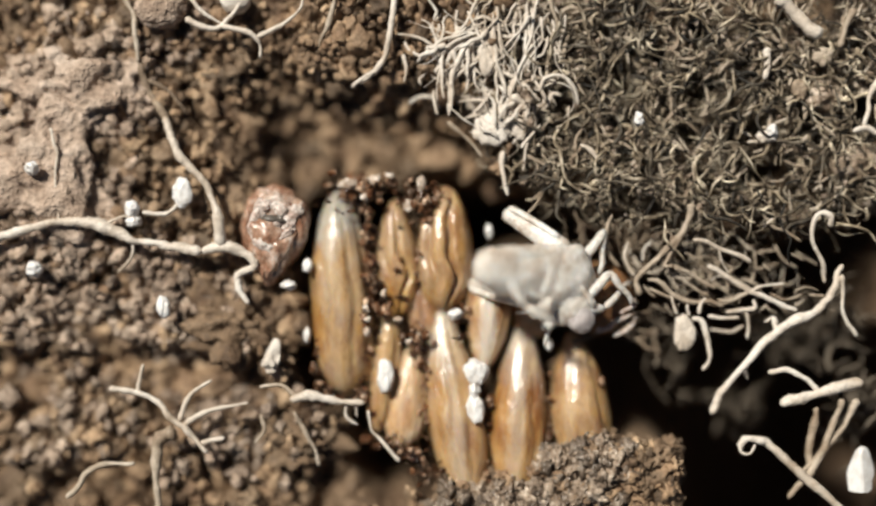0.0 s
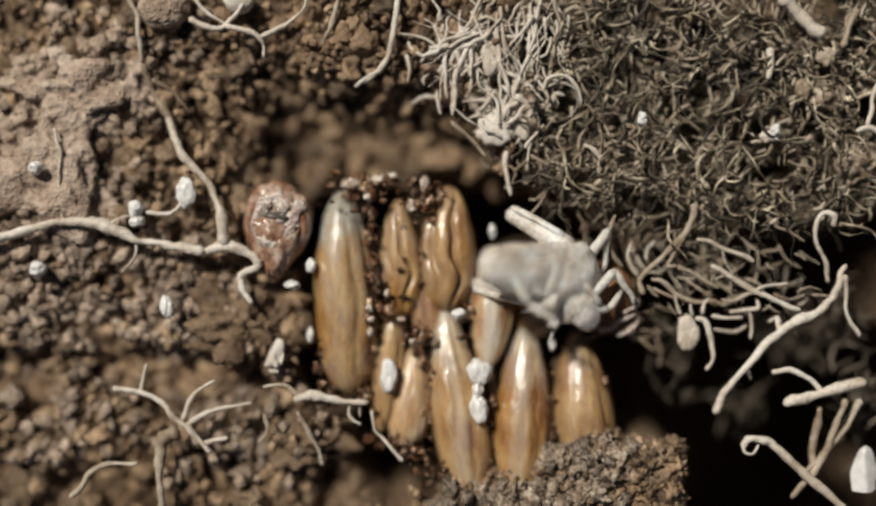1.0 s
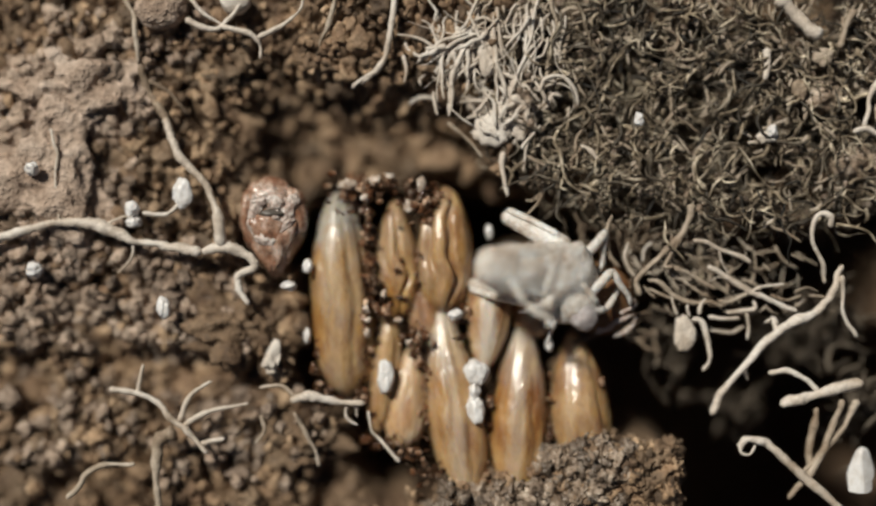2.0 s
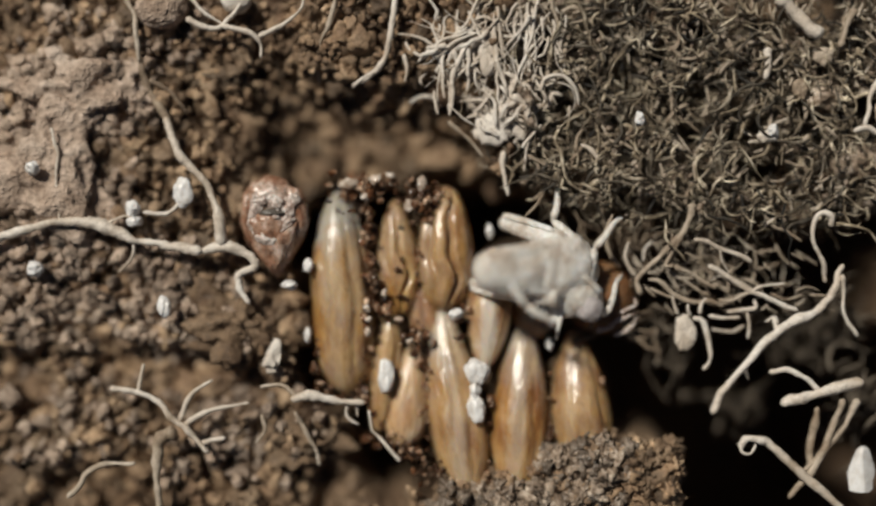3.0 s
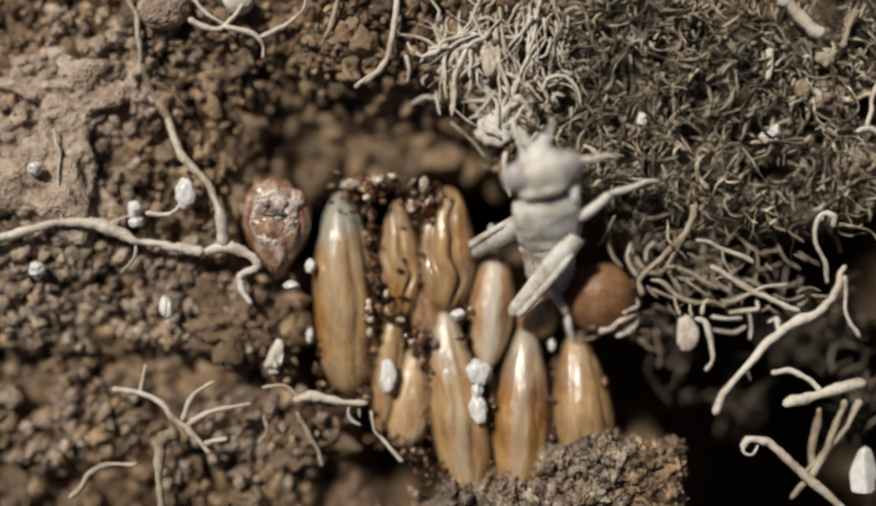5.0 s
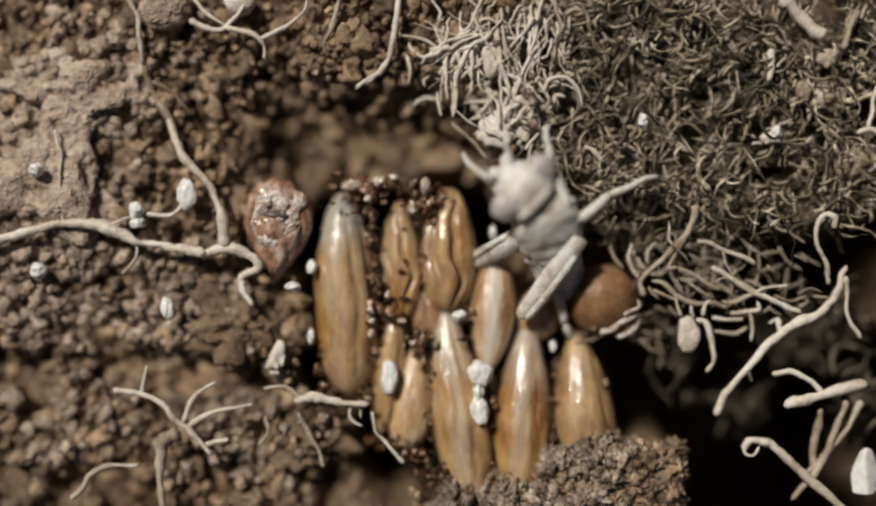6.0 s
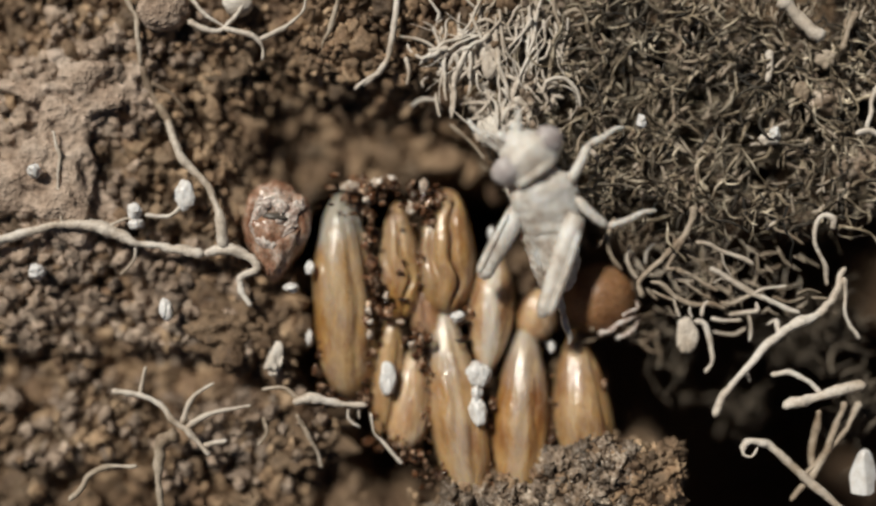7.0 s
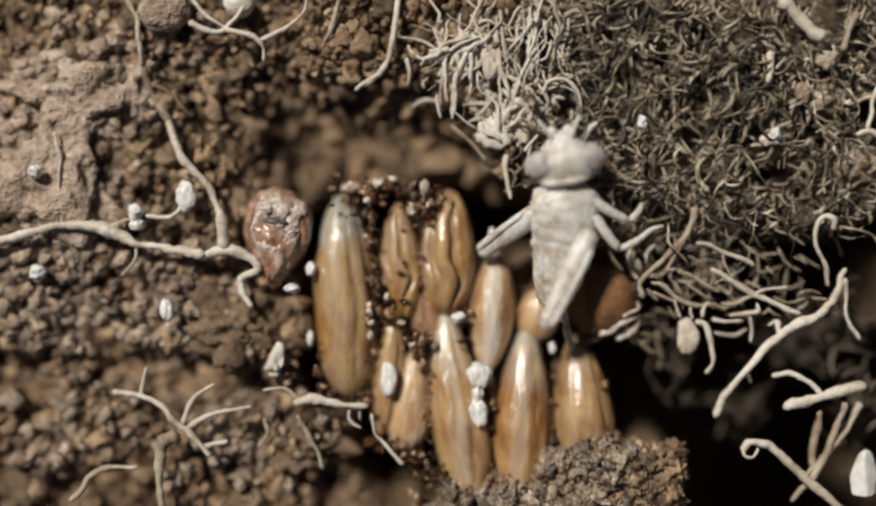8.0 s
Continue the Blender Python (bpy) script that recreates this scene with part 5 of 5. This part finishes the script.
HEAD_AT = [(0.0, (3.68, -2.31)), (2.95, (3.72, -2.27)), (3.1, (4.62, -1.55)), (3.2, (4.76, 0.33)), (3.3, (4.5, 1.3)), (3.5, (4.6, 1.25)), (3.7, (4.88, 1.61)), (3.9, (4.56, 2.41)), (4.2, (4.02, 2.95)), (4.7, (3.84, 2.95)),
           (5.8, (2.62, 2.55)), (6.2, (2.62, 2.41)), (6.5, (2.56, 2.81)), (6.7, (2.42, 2.95)), (7.0, (2.86, 3.73)), (7.3, (3.14, 3.95)), (7.5, (3.36, 3.65)), (7.8, (3.95, 3.5)), (8.0, (4.38, 3.35))]
TIPS = {
    "hind_left": [(0.0, (2.48, 1.45)), (1.7, (2.42, 1.45)), (2.8, (2.46, 1.21)), (3.1, (2.32, 1.09)), (3.2, (1.76, 1.05)), (3.3, (1.36, 1.13)), (3.5, (1.02, 1.01)), (3.9, (1.04, 0.41)), (4.2, (1.16, 0.09)),
                  (4.7, (1.08, 0.13)), (5.8, (1.34, -0.21)), (6.5, (1.32, -0.35)), (6.7, (1.32, -0.75)), (7.0, (1.36, -1.11)), (7.3, (1.32, -0.85)), (7.6, (1.48, -0.51)), (8.0, (1.48, 0.13))],
    "hind_right": [(0.0, (1.32, -1.1)), (3.1, (1.32, -1.1)), (3.3, (1.02, -1.23)), (3.5, (0.72, -1.23)), (3.7, (0.88, -1.39)), (3.9, (1.46, -1.79)), (4.2, (2.02, -2.15)), (4.7, (2.48, -2.15)), (5.8, (2.82, -2.23)),
                   (6.5, (2.96, -2.23)), (6.7, (3.08, -2.31)), (7.0, (3.42, -2.59)), (7.3, (3.56, -2.45)), (8.0, (3.56, -2.55))],
    "middle_right": [(0.0, (5.16, -1.91)), (3.1, (5.22, -1.85)), (3.3, (5.22, -1.35)), (3.5, (5.12, -1.45)), (3.7, (5.22, -1.35)), (3.9, (6.4, 1.42)), (4.2, (6.1, 1.95)), (4.7, (5.92, 2.05)), (5.8, (5.56, 1.85)),
                     (6.2, (5.52, 1.81)), (6.5, (5.28, 1.65)), (6.7, (5.02, 1.29)), (7.0, (5.72, 1.17)), (7.3, (5.60, 0.93)), (7.6, (5.98, 0.67)), (8.0, (6.08, 0.49))],
    "middle_right_shin": [(0.0, (6.22, -1.65)), (3.1, (6.16, -1.67)), (3.3, (5.92, -1.91)), (3.5, (5.96, -1.99)), (3.7, (5.98, -2.43)), (3.9, (8.06, 1.09)), (4.0, (8.42, 1.61)), (4.2, (7.42, 2.37)), (4.7, (7.08, 2.33)),
                          (5.8, (6.92, 2.67)), (6.2, (7.52, 2.65)), (6.5, (6.92, 2.41)), (6.7, (6.76, 2.31)), (7.0, (7.32, 1.49)), (7.3, (6.80, 1.09)), (7.6, (7.46, 1.29)), (8.0, (7.32, 0.81))],
    "fore_right": [(0.0, (5.82, -0.95)), (2.8, (5.82, -0.91)), (3.1, (5.32, 0.65)), (3.3, (5.32, 2.15)), (3.5, (5.68, 2.33)), (3.7, (5.52, 3.15)), (3.9, (5.52, 3.69)), (4.2, (5.2, 3.8)), (4.7, (5.2, 3.7)),
                   (5.8, (3.62, 3.25)), (6.5, (3.76, 3.15)), (6.7, (4.32, 3.37)), (7.0, (4.92, 3.25)), (7.3, (5.20, 3.77)), (7.6, (5.62, 3.75)), (7.8, (6.08, 2.15)), (8.0, (6.02, 1.49))],
    "fore_right_shin": [(0.0, (6.68, -1.39)), (2.8, (6.68, -1.35)), (3.1, (6.02, 2.25)), (3.3, (6.42, 2.61)), (3.5, (6.84, 2.69)), (3.7, (6.68, 2.55)), (3.9, (6.32, 2.49)), (4.2, (6.3, 2.75)), (4.7, (6.5, 2.9)),
                        (5.8, (3.42, 4.49)), (6.5, (4.02, 4.41)), (6.7, (5.04, 4.17)), (7.0, (6.12, 4.33)), (7.3, (6.16, 4.53)), (7.6, (6.02, 4.35)), (7.8, (7.76, 2.53)), (8.0, (6.76, 1.33))],
    "fore_left": [(0.0, (5.52, 0.25)), (2.8, (5.48, 0.21)), (3.0, (4.32, 0.85)), (3.1, (4.12, 1.05)), (3.3, (4.02, 1.85)), (3.5, (3.68, 2.45)), (3.7, (4.02, 2.95)), (3.9, (4.12, 3.25)), (4.2, (3.72, 3.89)), (4.7, (3.56, 3.81)), (5.8, (1.36, 2.95)),
                  (6.2, (1.16, 2.85)), (6.5, (1.32, 3.41)), (6.7, (1.32, 3.81)), (7.0, (1.56, 4.53)), (7.3, (2.00, 5.13)), (7.6, (4.02, 4.75)), (8.0, (5.28, 4.33))],
    "fore_left_shin": [(0.0, (5.80, -1.19)), (2.8, (5.76, -1.11)), (2.9, (5.32, 1.05)), (3.0, (4.02, 2.15)), (3.1, (4.02, 2.25)), (3.3, (4.02, 3.05)), (3.5, (3.40, 3.73)), (3.7, (4.42, 4.25)), (3.9, (4.22, 4.55)), (4.2, (3.44, 5.05)), (4.7, (3.32, 5.05)), (5.8, (0.12, 4.15)),
                       (6.2, (0.02, 4.01)), (6.5, (0.12, 4.57)), (6.7, (0.00, 4.77)), (7.0, (0.28, 5.29)), (7.3, (0.92, 5.89)), (7.6, (5.02, 5.25)), (8.0, (5.72, 5.05))],
    "middle_left": [(0.0, (3.56, -2.75)), (3.1, (3.62, -2.71)), (3.3, (3.88, -2.05)), (3.5, (3.80, -2.11)), (4.2, (4.40, -1.75)), (4.7, (4.40, -1.75)), (5.8, (4.40, -1.91)), (8.0, (4.32, -1.91))],
    "middle_left_shin": [(0.0, (4.60, -2.71)), (3.1, (4.56, -2.75)), (3.3, (4.16, -3.05)), (3.5, (4.02, -3.45)), (4.2, (4.88, -2.95)), (4.7, (4.80, -2.95)), (5.8, (4.68, -2.79)), (8.0, (4.56, -2.75))]}
STEPS = [round(0.1 * i, 1) for i in range(81)]


def glide(rows, t):
    """The values of the rows at t, eased a little over the neighbouring tenths."""
    ts = [r[0] for r in rows]
    vals = np.array([np.hstack([np.ravel(v) for v in r[1:]]) for r in rows], float)
    return np.mean([[np.interp(t + d, ts, vals[:, k]) for k in range(vals.shape[1])] for d in (-0.06, 0, 0.06)], axis=0)


def reach(base, towards, length, drop):
    """A pose at base whose y points at the plan point, dipping so that the limb keeps its length."""
    d = Vector((towards[0] - base.x, towards[1] - base.y, 0))
    flat = d.length
    d.z = drop * math.sqrt(max(0.0, length ** 2 - flat ** 2)) if flat < length else 0
    y = d.normalized()
    x = y.cross(Vector((0, 0, 1))).normalized()
    m = Matrix((x, y, x.cross(y))).transposed().to_4x4()
    m.translation = base
    return m


def metres(m):
    m = m.copy()
    m.translation = m.translation * MM
    return m


def motions():
    keyed = {k: [] for k in NYMPH}
    for t in STEPS:
        x, y, z, heading, rear = glide(COURSE, t)
        body = pose(x, y, z, 0, 0, heading) @ pose(0, 0, 0, rear)
        back = body.inverted()
        keyed["body"].append((t, metres(body)))
        neck = body @ Vector((0, 1.85, 0.1))
        head = reach(neck, glide(HEAD_AT, t), 1.15, 0.15 * min(1.0, max(-1.0, (t - 3.1) * 8)))
        keyed["head"].append((t, metres(back @ head @ pose(0, 0.95, 0))))
        for limb, (a, b) in REACH.items():
            drop = -0.9 if limb.startswith("hind") else -0.15
            upper = reach(body @ Vector(HIPS[limb]), glide(TIPS[limb], t), a, drop)
            keyed[limb].append((t, metres(back @ upper)))
            if b:
                lower = reach(upper @ Vector((0, a, 0)), glide(TIPS[limb + "_shin"], t), b, -0.2)
                keyed[limb + "_shin"].append((t, metres(upper.inverted() @ lower)))
    for k, rows in keyed.items():
        walk(NYMPH[k], rows)
    x, y, z = (-5.83, 0.89, -0.20)
    walk(HATCHING, [(t, pose(x * MM, (y + up) * MM, z * MM, tilt, 0, turn)) for t, up, tilt, turn in
                    ((0.0, -0.18, -6, -6), (1.0, -0.05, -3, -4), (1.7, 0.12, 0, 2), (2.8, 0.14, 2, 3), (4.4, 0.1, 1, 2), (5.8, 0.1, 0, -1), (6.4, 0.1, 0, -2), (7.0, 0.04, -2, -3), (8.0, -0.14, -6, -3))])


motions()
